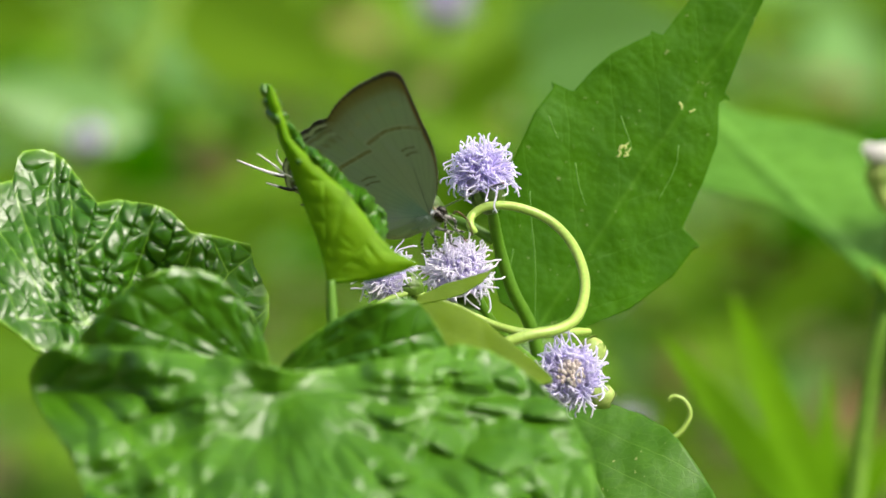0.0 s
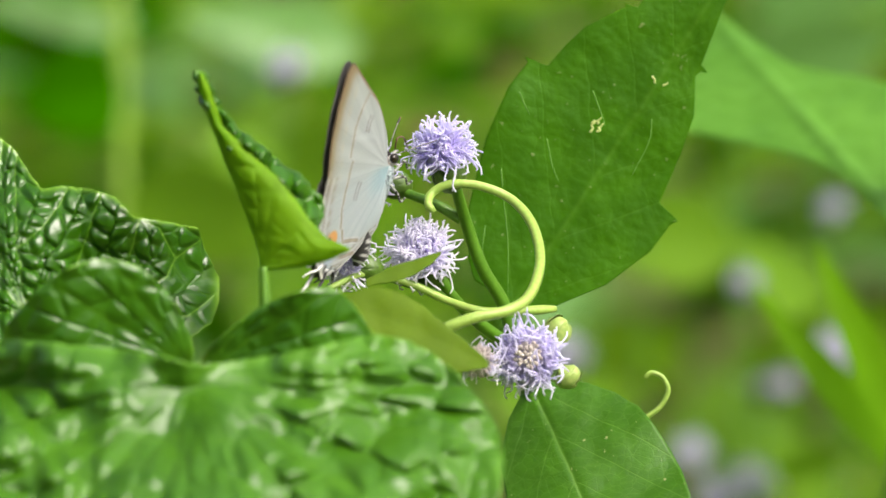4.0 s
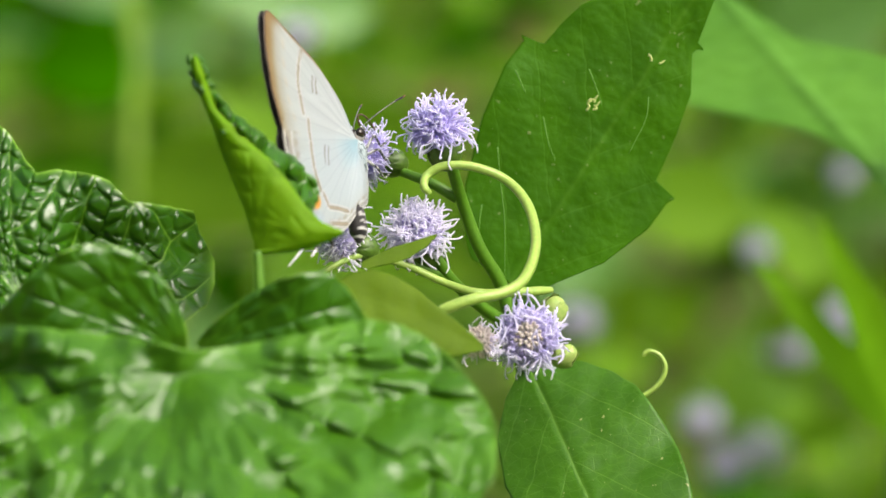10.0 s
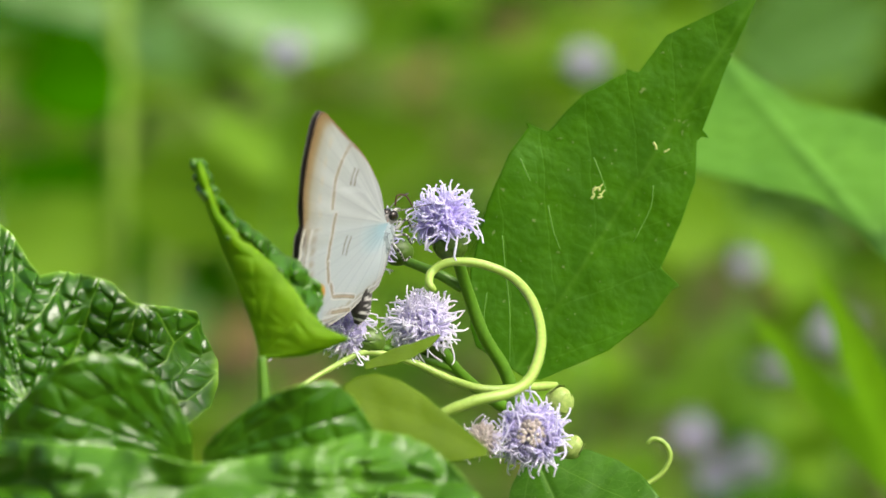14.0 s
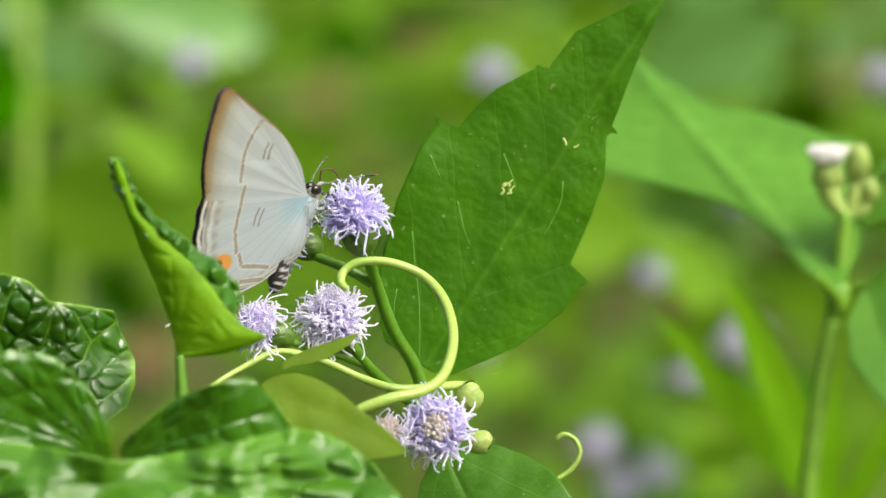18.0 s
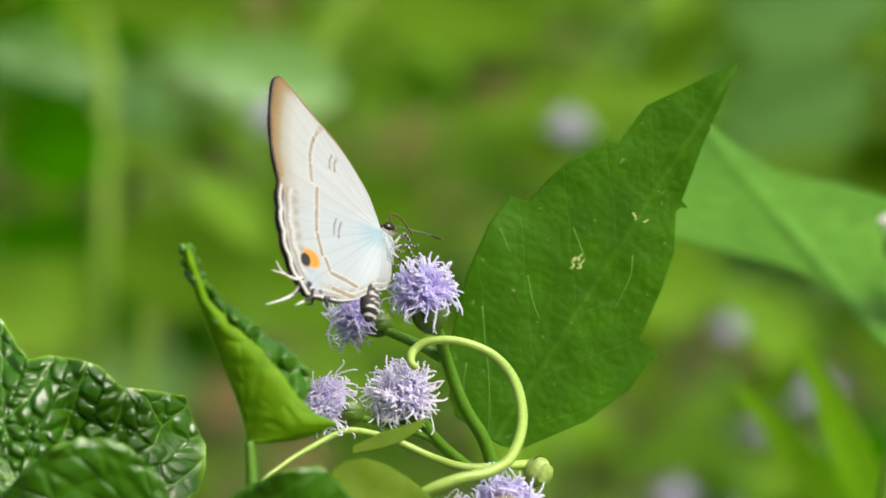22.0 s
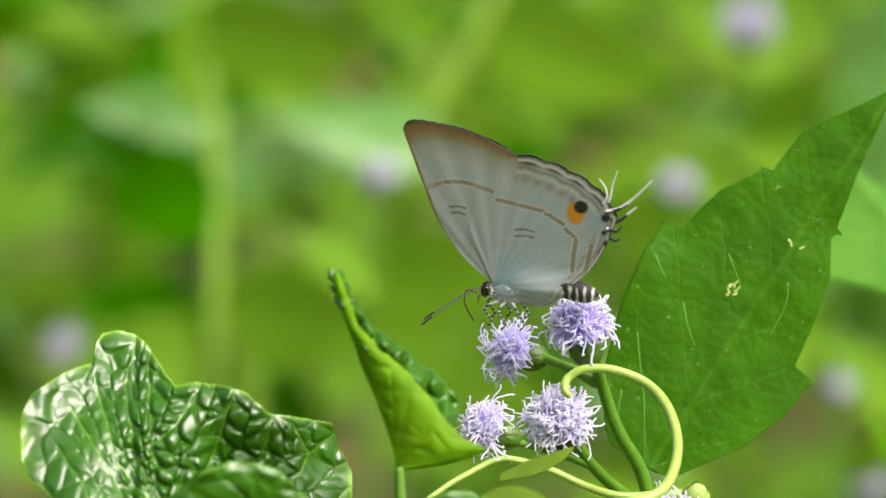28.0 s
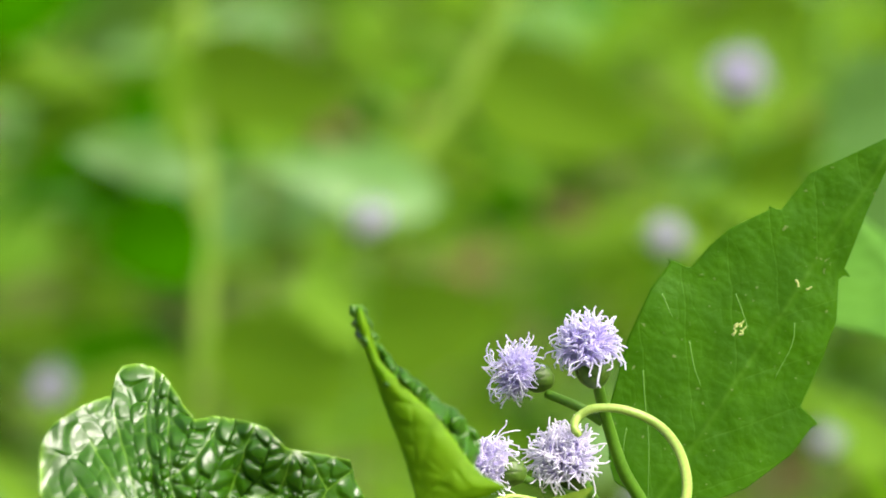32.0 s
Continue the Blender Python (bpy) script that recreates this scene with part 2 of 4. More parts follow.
M_LILAC = petal_material("lilac_filament", (0.80, 0.78, 0.99), (0.90, 0.89, 1.0), (0.73, 0.67, 0.97))
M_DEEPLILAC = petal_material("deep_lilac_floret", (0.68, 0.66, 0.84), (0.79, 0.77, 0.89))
M_PALEFIL = petal_material("pale_lilac_filament", (0.87, 0.85, 0.98), (0.95, 0.94, 1.0), (0.82, 0.79, 0.96))
M_TUBE = petal_material("lilac_floret", (0.70, 0.64, 0.95), (0.82, 0.78, 0.98))
M_PALETUBE = petal_material("pale_floret", (0.66, 0.62, 0.90), (0.80, 0.77, 0.94))
M_CREAM = petal_material("cream_floret", (0.80, 0.74, 0.70), (0.88, 0.84, 0.80))
M_WHITE = petal_material("white_floret", (0.86, 0.87, 0.84), (0.92, 0.92, 0.90))
M_FADE = petal_material("faded_floret", (0.70, 0.64, 0.60), (0.80, 0.76, 0.74))
M_WING = banded_material("wing_scales", (0.8, 0.79, 0.77), 0.55)
M_FUR = banded_material("body_scales", (0.7, 0.7, 0.7), 0.7)
M_EYE = plain_material("insect_eye", (0.01, 0.008, 0.006), (0.02, 0.015, 0.01), 0.12)
M_SCAR = plain_material("leaf_scar", (0.42, 0.48, 0.16), (0.3, 0.4, 0.1), 0.8)
M_VEIN = plain_material("leaf_vein", (0.12, 0.29, 0.03), (0.09, 0.24, 0.02), 0.5)


# ---- building ----
HOME = {}


def thing(name, place, label, category, group="", kind=""):
    ob = new(name)
    ob.empty_display_size = 0.005
    ob.location = place
    HOME[ob.name] = Vector(place)
    return tagged(ob, label, category, group, kind)


def part(name, bm, material, parent, label="", place=None, kind=""):
    """One mesh under a thing or a part; bm is in world coordinates, place its own origin."""
    home = HOME[parent.name]
    place = Vector(place) if place is not None else home.copy()
    bmesh.ops.translate(bm, verts=bm.verts, vec=-place)
    me = bpy.data.meshes.new(name)
    bm.to_mesh(me)
    bm.free()
    for m in material if isinstance(material, (list, tuple)) else (material,):
        me.materials.append(m)
    for f in me.polygons:
        f.use_smooth = True
    ob = new(name, me)
    ob.parent = parent
    ob.location = place - home
    HOME[ob.name] = place
    return tagged(ob, label, kind=kind)


def smooth_line(pts, n):
    """n points on a Catmull-Rom curve through pts."""
    pts = [Vector(p) for p in pts]
    ext = [pts[0] * 2 - pts[1], *pts, pts[-1] * 2 - pts[-2]]
    out = []
    for i in range(n):
        s = i / (n - 1) * (len(pts) - 1)
        k = min(int(s), len(pts) - 2)
        f = s - k
        a, b, c, d = ext[k:k + 4]
        out.append(0.5 * (2 * b + (c - a) * f + (2 * a - 5 * b + 4 * c - d) * f * f + (3 * b - 3 * c + d - a) * f ** 3))
    return out


def tube(bm, pts, radius, sides=8, cap=True):
    """A round tube along pts; radius is a number or a function of 0..1."""
    rings, n = [], len(pts)
    for i, p in enumerate(pts):
        t = (pts[min(i + 1, n - 1)] - pts[max(i - 1, 0)]).normalized()
        x = t.orthogonal().normalized() if not rings else (last - t * last.dot(t)).normalized()
        last = x
        y = t.cross(x)
        r = radius(i / (n - 1)) if callable(radius) else radius
        rings.append([bm.verts.new(p + (x * math.cos(q) + y * math.sin(q)) * r) for q in (k * 2 * math.pi / sides for k in range(sides))])
    for r0, r1 in zip(rings, rings[1:]):
        for k in range(sides):
            bm.faces.new((r0[k], r0[(k + 1) % sides], r1[(k + 1) % sides], r1[k]))
    if cap:
        bm.faces.new(rings[-1])
        bm.faces.new(rings[0][::-1])
    return rings


def ball(bm, c, r, sides=10, rows=7, squash=None, turn=None):
    """An ellipsoid of radii squash * r round c."""
    made = bmesh.ops.create_uvsphere(bm, u_segments=sides, v_segments=rows, radius=1.0)["verts"]
    m = Matrix.Translation(c) @ (turn.to_4x4() if turn else Matrix()) @ Matrix.Diagonal((*(v * r for v in (squash or (1, 1, 1))), 1))
    bmesh.ops.transform(bm, matrix=m, verts=made)
    return made


def grid_faces(bm, grid, uvs=None):
    """Quads over a grid of vertices, skipping holes; uvs holds a pair for each."""
    layer = bm.loops.layers.uv.verify()
    for i in range(len(grid) - 1):
        for j in range(len(grid[0]) - 1):
            q = [(i, j), (i + 1, j), (i + 1, j + 1), (i, j + 1)]
            f = bm.faces.new([grid[x][y] for x, y in q])
            for loop, (x, y) in zip(f.loops, q):
                loop[layer].uv = uvs[x][y]


def thicken(ob, t=0.00022):
    m = ob.modifiers.new("thickness", "SOLIDIFY")
    m.thickness, m.offset = t, 0.0
    return ob


def leaf(bm, base, tip, side, one, two, cup=0.0, bend=0.0, wave=0.0, rows=80, cols=14, ridge=0.0, rumple=0.0):
    """A blade from base to tip; side points out to its second edge. one and two: (along, out) in leaf lengths, for the two edges."""
    axis = tip - base
    size = axis.length
    axis = axis / size
    side = (side - axis * side.dot(axis)).normalized()
    nor = axis.cross(side)
    grid, uvs = [], []
    for i in range(rows + 1):
        s = i / rows
        line, uv = [], []
        for j in range(-cols, cols + 1):
            f = j / cols
            out = lerp(two, s) * f if f > 0 else lerp(one, s) * f
            v = base + axis * (s * size) + side * (out * size)
            h = cup * abs(out) + bend * s * s + wave * math.sin(s * 19 + out * 8.0) * (out * 4) ** 2 + ridge * max(0.0, 1 - abs(out) * 40)
            h += 0.006 * noise.noise(v * 140)
            if rumple:
                h += rumple * (noise.noise(v * 420) + 0.35 * noise.noise(v * 1500)) - rumple * 1.2 * max(0.0, 1 - abs(out) * 60)
            line.append(bm.verts.new(v + nor * (h * size)))
            uv.append((s, out))
        grid.append(line)
        uvs.append(uv)
    grid_faces(bm, grid, uvs)


def quilt(a, b, veins, cell):
    """Height 0..1 of the blistered tissue between the veins, and how far a place lies on a vein. veins: lines of (a, b); cell: a blister's length along and across its vein."""
    a += 4 * noise.noise(Vector((a / 50, b / 50, 5)))
    b += 4 * noise.noise(Vector((a / 50, b / 50, 9)))
    best, second = (1e9, 0, 0, 0), 1e9
    for n, line in enumerate(veins):
        run, near = 0.0, (1e9, 0, 0, 0)
        for (x0, y0), (x1, y1) in zip(line, line[1:]):
            dx, dy = x1 - x0, y1 - y0
            size = math.hypot(dx, dy)
            f = max(0.0, min(1.0, ((a - x0) * dx + (b - y0) * dy) / (size * size)))
            d = math.hypot(a - x0 - f * dx, b - y0 - f * dy)
            if d < near[0]:
                near = (d, run + f * size, 1 if (a - x0) * dy > (b - y0) * dx else -1, n)
            run += size
        if near[0] < best[0]:
            best, second = near, best[0]
        elif near[0] < second:
            second = near[0]
    d, l, hand, n = best
    cells = noise.voronoi(Vector(((l + 0.45 * d) / cell[0], hand * d / cell[1] + 40 * n, 3.5 + 7 * hand)))[0]
    e = min(1.0, (cells[1] - cells[0]) * 2.1)
    dome = 0.62 * e * e * (3 - 2 * e) + 0.38 * max(0.0, 1 - (cells[0] / 0.85) ** 2)
    h = dome * min(1.0, 0.12 + d / (cell[0] * 0.3)) * min(1.0, 0.25 + (second - d) / (cell[0] * 0.3))
    return h, max(0.0, 1 - d / 2.2, 0.45 * (1 - e * 7))


def sheet(bm, rows, depth, amp=0.0, nu=60, nv=60, veins=(), cell=(30, 45), columns=False, belly=0.0, edge=0.0, swell=0.0, frill=0.0):
    """A blade between two edges: rows of (place, first, last), across (b, a, a) or, with columns, (a, b, b). depth(a, b) gives w."""
    grid = []
    layer = bm.loops.layers.color.new("vein")
    tone = {}
    lo, hi = rows[0][0], rows[-1][0]
    one, two = [(r[0], r[1]) for r in rows], [(r[0], r[2]) for r in rows]
    for i in range(nv + 1):
        s = lo + (hi - lo) * i / nv
        line = []
        x0 = lerp(one, s) + frill * (noise.noise(Vector((s / 13, 3, 1))) + 0.6 * noise.noise(Vector((s / 37, 3, 1))))
        x1 = lerp(two, s) + frill * (noise.noise(Vector((s / 13, 8, 1))) + 0.6 * noise.noise(Vector((s / 37, 8, 1))))
        for j in range(nu + 1):
            f = j / nu
            x = x0 + (x1 - x0) * f
            a, b = (s, x) if columns else (x, s)
            fade = min(1.0, min(f, 1 - f, i / nv, 1 - i / nv) * 12)
            h, on = quilt(a, b, veins, cell)
            high = amp(a, b) if callable(amp) else amp
            w = depth(a, b) + high * h * (0.35 + 0.65 * fade) + high * 0.3 * noise.noise(Vector((a / 31, b / 31, 7)))
            w += swell * noise.noise(Vector((a / 130, b / 130, 4)))
            w += belly * (1 - (2 * f - 1) ** 2) + edge * (1 - fade) * noise.noise(Vector((a / 40, b / 40, 1)))
            v = bm.verts.new(at(a, b, w))
            tone[v] = max(on, 1.0 * (1 - fade) ** 3)
            line.append(v)
        grid.append(line)
    for i in range(nv):
        for j in range(nu):
            fc = bm.faces.new((grid[i][j], grid[i + 1][j], grid[i + 1][j + 1], grid[i][j + 1]))
            for loop in fc.loops:
                t = tone[loop.vert]
                loop[layer] = (t, t, t, 1)


# ---- ground ----
bm = bmesh.new()
bmesh.ops.create_grid(bm, x_segments=60, y_segments=60, size=1.0)
for v in bm.verts:
    x, y = v.co.x, v.co.y
    v.co.x, v.co.y = 60 * x * abs(x) ** 1.5, 60 * y * abs(y) ** 1.5
    v.co.z = 0.03 * noise.noise(Vector((v.co.x * 2, v.co.y * 2, 0))) - 0.02
me = bpy.data.meshes.new("ground")
bm.to_mesh(me)
bm.free()
M_SOIL, nt, p, _ = nodes_of("soil_and_moss")
big, small = noise_of(nt, 9.0, 4.0), noise_of(nt, 90.0, 4.0)
soil = mixer(nt, ramp(nt, small, 0.3, 0.7), (0.13, 0.10, 0.045), (0.07, 0.055, 0.03))
moss = mixer(nt, ramp(nt, small, 0.3, 0.7), (0.10, 0.17, 0.02), (0.16, 0.24, 0.03))
nt.links.new(mixer(nt, ramp(nt, big, 0.42, 0.58), soil, moss), p.inputs["Base Color"])
p.inputs["Roughness"].default_value = 0.9
me.materials.append(M_SOIL)
ground = tagged(new("ground", me), "brown soil with moss and low weeds", "ground", kind="structure")

# ---- flowering plant ----
plant = thing("flowering_weed", at(1250, 8500, 0) * 1.0, "flowering weed with lilac tufted heads and toothed leaves", "plant")


def stem(name, parent, pts, r0, r1, material=M_STEM, n=24, sides=10, label=""):
    bm = bmesh.new()
    line = smooth_line([at(*p) for p in pts], n)
    fine = 0.65 if material is M_TENDRIL else 1.0
    tube(bm, line, lambda s: (r0 + (r1 - r0) * s) * U * min(1.0, fine + 9 * min(s, 1 - s)), sides)
    return part(name, bm, material, parent, label, line[0])


stem("stem", plant, [(1250, 8500, 0), (1230, 3000, 0), (1200, 1300, -1), (1168, 960, 0), (1148, 880, 1), (1130, 824, 2), (1095, 764, 4), (1066, 683, 6), (1046, 612, 10)], 15, 10, n=60)
stem("branch", plant, [(1058, 680, 6), (1015, 655, 6), (958, 632, 4)], 10, 8)
stem("branch", plant, [(1150, 905, 1), (1095, 868, 5), (1050, 826, 9), (1022, 785, 11)], 12, 9)
stem("branch", plant, [(1050, 826, 9), (1000, 806, 11), (905, 780, 13)], 8, 7)
stem("branch", plant, [(1172, 985, 0), (1185, 960, 5), (1195, 930, 10)], 12, 10)

# the large toothed blade
bm = bmesh.new()
leaf(bm, at(1148, 829, 0), at(1581, 157, -2), RIGHT * 0.84 - UP * 0.54,
     [(0, 0.10), (0.03, 0.135), (0.131, 0.200), (0.28, 0.250), (0.40, 0.270), (0.470, 0.264), (0.477, 0.276), (0.486, 0.222), (0.55, 0.213), (0.604, 0.199), (0.66, 0.167), (0.690, 0.148), (0.696, 0.154), (0.702, 0.126), (0.807, 0.118), (0.933, 0.040), (1, 0)],
     [(0, 0.02), (0.014, 0.058), (0.071, 0.096), (0.15, 0.150), (0.267, 0.192), (0.34, 0.197), (0.357, 0.208), (0.366, 0.150), (0.478, 0.132), (0.569, 0.110), (0.645, 0.064), (0.660, 0.068), (0.667, 0.086), (0.672, 0.062), (0.8, 0.034), (0.924, 0.014), (1, 0)],
     cup=0.08, bend=-0.02, wave=0.007, rows=260, cols=40, rumple=0.0030)
blade = thicken(part("leaf", bm, M_BLADE, plant, "large toothed green leaf with pale insect scars", at(1148, 829, 0)))
for line in ([(1100, 690), (1095, 730), (1100, 780), (1135, 828)], [(1128, 588), (1132, 640), (1140, 720), (1140, 826)], [(1290, 450), (1305, 490), (1312, 512)],
             [(1209, 535), (1218, 580), (1230, 612)], [(1160, 452), (1172, 480), (1178, 492)], [(1395, 500), (1390, 540), (1360, 600)]):
    bm = bmesh.new()
    tube(bm, smooth_line([at(a, b, 1.6) for a, b in line], 14), lambda s: 0.9 * U * (1 - 0.5 * s), 5)
    part("vein", bm, M_VEIN, blade, "", at(*line[0], 1.6))
bm = bmesh.new()
for x, y, n in ((1288, 508, 5), (1296, 522, 4), (1285, 524, 3), (1300, 505, 3), (1400, 437, 3), (1414, 440, 2)):
    line = [at(x, y, 1.7)]
    for k in range(n):
        line.append(line[-1] + (RIGHT * random.uniform(-1, 1) + UP * random.uniform(-0.6, 1)) * U * 9)
    tube(bm, smooth_line(line, n * 4), lambda q: U * (2.4 - 1.2 * q), 5)
part("scar", bm, M_SCAR, blade, "pale chewed scar", at(1290, 515, 1.8))

# the lower blade
bm = bmesh.new()
leaf(bm, at(1185, 978, 2), at(1380, 1400, 22), RIGHT * 0.908 + UP * 0.42,
     [(0, 0.04), (0.065, 0.11), (0.2, 0.19), (0.367, 0.226), (0.55, 0.215), (0.75, 0.15), (0.9, 0.06), (1, 0)],
     [(0, 0.05), (0.02, 0.10), (0.06, 0.163), (0.13, 0.23), (0.22, 0.28), (0.32, 0.30), (0.405, 0.312), (0.5, 0.318), (0.617, 0.31), (0.69, 0.295), (0.8, 0.22), (0.92, 0.09), (1, 0)], cup=-0.10, wave=0.008, bend=-0.05, rows=120, cols=28, rumple=0.0045)
thicken(part("leaf", bm, M_LOWER, plant, "smooth green lower leaf", at(1185, 978, 2)))


def flower_head(parent, a, b, w, radius, axis, seed, fil=M_LILAC, floret=M_TUBE, count=210, spread=1.0, core=46, crown=1.0, eye=0.0):
    """A tufted head: ovoid green cup of overlapping bracts, packed florets and long paired filaments. eye: share of the disc still in pale bud."""
    rnd = random.Random(seed)
    c = at(a, b, w)
    axis = way(*axis)
    x = axis.orthogonal().normalized()
    y = axis.cross(x)
    R = radius * U * (1 - w / 1000 / D if w < -50 else 1)
    foot = c - axis * (R * 1.55)
    k_ = R / U / 55
    profile = [(0, 0.14), (0.12, 0.34), (0.4, 0.50), (0.7, 0.50), (1, 0.40)]
    bm = bmesh.new()
    tube(bm, [foot + axis * R * s / 9 for s in range(10)], lambda s: R * lerp(profile, s) * 0.94, 14)
    for k in range(21):
        q, low = k * 2.399, 0.05 + 0.42 * (k % 3) / 2
        d = x * math.cos(q) + y * math.sin(q)
        t = axis.cross(d)
        rows = []
        for f, half in ((0.0, 0.10), (0.4, 0.15), (0.75, 0.10), (1.0, 0.012)):
            s = min(1.0, low + 0.58 * f)
            p = foot + axis * R * s + d * R * (lerp(profile, s) + 0.015 + 0.02 * f)
            rows.append([bm.verts.new(p - t * R * half - d * R * half * 0.2), bm.verts.new(p + d * R * 0.025), bm.verts.new(p + t * R * half - d * R * half * 0.2)])
        for r0, r1 in zip(rows, rows[1:]):
            for i in range(2):
                bm.faces.new((r0[i], r0[i + 1], r1[i + 1], r1[i]))
    head = part("flower_head", bm, M_CUP, parent, "", foot)
    o = c - axis * R * 0.32
    discs = ((bmesh.new(), floret, "floret_disc"), (bmesh.new(), M_CREAM, "pale_disc"))
    for k in range(core):
        z = 1 - k / core * 0.95
        q = k * 2.399 + rnd.uniform(-0.15, 0.15)
        d = (axis * z + (x * math.cos(q) + y * math.sin(q)) * math.sqrt(max(0, 1 - z * z))).normalized()
        young = z > 1 - eye
        disc = discs[young][0]
        line = [o + d * R * 0.25, o + d * R * 0.55, o + d * R * rnd.uniform(0.72, 0.84)]
        tube(disc, line, lambda s: R * (0.035 + (0.035 if young else 0.05) * s), 6)
        if young:
            ball(disc, line[2], R * 0.058, 6, 4)
            continue
        e = d.orthogonal().normalized()
        for m in range(5):
            g = m * 1.2566
            side = e * math.cos(g) + d.cross(e) * math.sin(g)
            tube(disc, [line[2], line[2] + (d * 0.5 + side * 0.8) * R * 0.10], lambda s: R * (0.038 - 0.03 * s), 4)
    ball(discs[0][0], o, R * 0.6, 12, 9)
    for bm, tint, name in discs:
        if bm.verts:
            part(name, bm, tint, head, "", c, kind="stuff")
        else:
            bm.free()
    bm = bmesh.new()
    for k in range(int(count * 0.9)):
        z = rnd.uniform(-0.04, crown) if rnd.random() < 0.86 else rnd.uniform(-0.4, -0.04)
        q = rnd.uniform(0, 6.283)
        d = (axis * z + (x * math.cos(q) + y * math.sin(q)) * math.sqrt(1 - z * z)).normalized()
        reach = R * (rnd.uniform(0.78, 1.04) if rnd.random() < 0.80 else rnd.uniform(1.04, 1.36) * spread)
        for arm in (0, 1):
            e = Vector((rnd.gauss(0, 1), rnd.gauss(0, 1), rnd.gauss(0, 1))) * 0.40
            e -= d * e.dot(d)
            far = reach * rnd.uniform(0.86, 1.06)
            mid = o + (d + e * 0.35).normalized() * far * 0.74
            end = o + (d + e * rnd.uniform(0.7, 1.3)).normalized() * far
            tip = end + (end - mid).normalized() * R * 0.07 + Vector((rnd.gauss(0, 1), rnd.gauss(0, 1), rnd.gauss(0, 1))) * R * 0.10
            tube(bm, smooth_line([o + d * R * 0.5, mid, end, tip], 8), lambda s: U * k_ * (1.25 + 0.45 * s if s < 0.95 else 1.3), 5)
    layer = bm.loops.layers.color.new("tone")
    for f in bm.faces:
        for loop in f.loops:
            t = max(0.0, min(1.0, ((loop.vert.co - o).length / R - 0.55) / 0.40))
            loop[layer] = (t, t, t, 1)
    part("filament_tuft", bm, fil, head, "", c, kind="stuff")
    return head


HEADS = {}
HEADS["top"] = flower_head(plant, 1026, 552, 12, 56, (-0.22, 0.95, 0.15), 11, count=230)
HEADS["second"] = flower_head(plant, 898, 610, 4, 48, (-0.95, 0.22, 0.15), 12, count=150, spread=1.15, core=60, eye=0.12)
HEADS["side"] = flower_head(plant, 850, 752, 14, 49, (-0.90, 0.38, 0.12), 13, fil=M_PALEFIL, count=150, spread=1.1)
HEADS["middle"] = flower_head(plant, 985, 738, 12, 56, (-0.38, 0.68, 0.55), 14, fil=M_PALEFIL, count=290)
HEADS["low"] = flower_head(plant, 1186, 930, 20, 59, (-0.05, 0.2, 0.97), 15, floret=M_PALETUBE, count=170, spread=0.98, core=170, crown=0.62, eye=0.16)
HEADS["faded"] = flower_head(plant, 1098, 938, 22, 37, (-0.3, 0.2, 0.9), 16, fil=M_PALEFIL, floret=M_FADE, count=40, core=60, crown=0.4, eye=0.3)
for a, b, w, r, lean in ((1230, 882, 11, 25, 0.3), (1250, 961, 11, 21, 0.75)):
    bm = bmesh.new()
    d = way(lean, 0.9 - lean * 0.5, 0.35)
    x = d.orthogonal().normalized()
    y = d.cross(x)
    low = at(a, b, w) - d * r * U * 1.2
    shape = [(0, 0.25), (0.2, 0.72), (0.5, 1.0), (0.8, 0.8), (1, 0.45)]
    tube(bm, [low + d * r * U * 2.2 * k / 11 for k in range(12)], lambda s: r * U * 0.92 * lerp(shape, s), 14)
    for k in range(20):
        q, f = k * 2.399, 0.06 + 0.40 * (k % 4) / 3
        e = x * math.cos(q) + y * math.sin(q)
        t = d.cross(e)
        rows = []
        for g, half in ((0.0, 0.20), (0.4, 0.30), (0.75, 0.20), (1.0, 0.02)):
            z = min(1.06, f + 0.62 * g)
            p = low + d * r * U * 2.2 * z + e * r * U * (lerp(shape, min(z, 1.0)) + 0.03 + 0.05 * g)
            rows.append([bm.verts.new(p - (t + e * 0.25) * r * U * half), bm.verts.new(p + e * r * U * 0.05), bm.verts.new(p + (t - e * 0.25) * r * U * half)])
        for r0, r1 in zip(rows, rows[1:]):
            for m in range(2):
                bm.faces.new((r0[m], r0[m + 1], r1[m + 1], r1[m]))
    part("flower_bud", bm, M_BUD, plant, "closed yellow-green flower bud", low)

# ---- climbing vine ----
vine = thing("climbing_vine", at(600, 8300, 45), "climbing vine with crinkled glossy lobed leaves and coiled tendrils", "vine")
stem("stem", vine, [(600, 8300, 45), (560, 3000, 46), (590, 1500, 44), (640, 1150, 40), (720, 960, 39), (722, 860, 39), (718, 785, 39)], 26, 7, n=60)

# small folded leaf: its pale underside, and the crumpled dark face that curls over it
bm = bmesh.new()
sheet(bm, [(440, 603, 610), (462, 604, 620), (485, 611, 627), (535, 628, 645), (560, 638, 670), (596, 650, 708), (625, 662, 742), (669, 680, 778), (705, 694, 802), (735, 704, 832), (753, 708, 874), (768, 712, 842), (783, 714, 792), (788, 716, 724)],
      lambda a, b: 38 + (a - 700) * 0.012 - (b - 600) * 0.004, 0.2, 50, 100, [[(716, 788), (632, 520)], [(716, 788), (740, 640)], [(716, 788), (860, 752)]], (40, 60), belly=0.8, edge=0.3)
fold = thicken(part("leaf", bm, M_UNDER, vine, "young folded leaf, pale green underside", at(716, 788, 38)))
bm = bmesh.new()
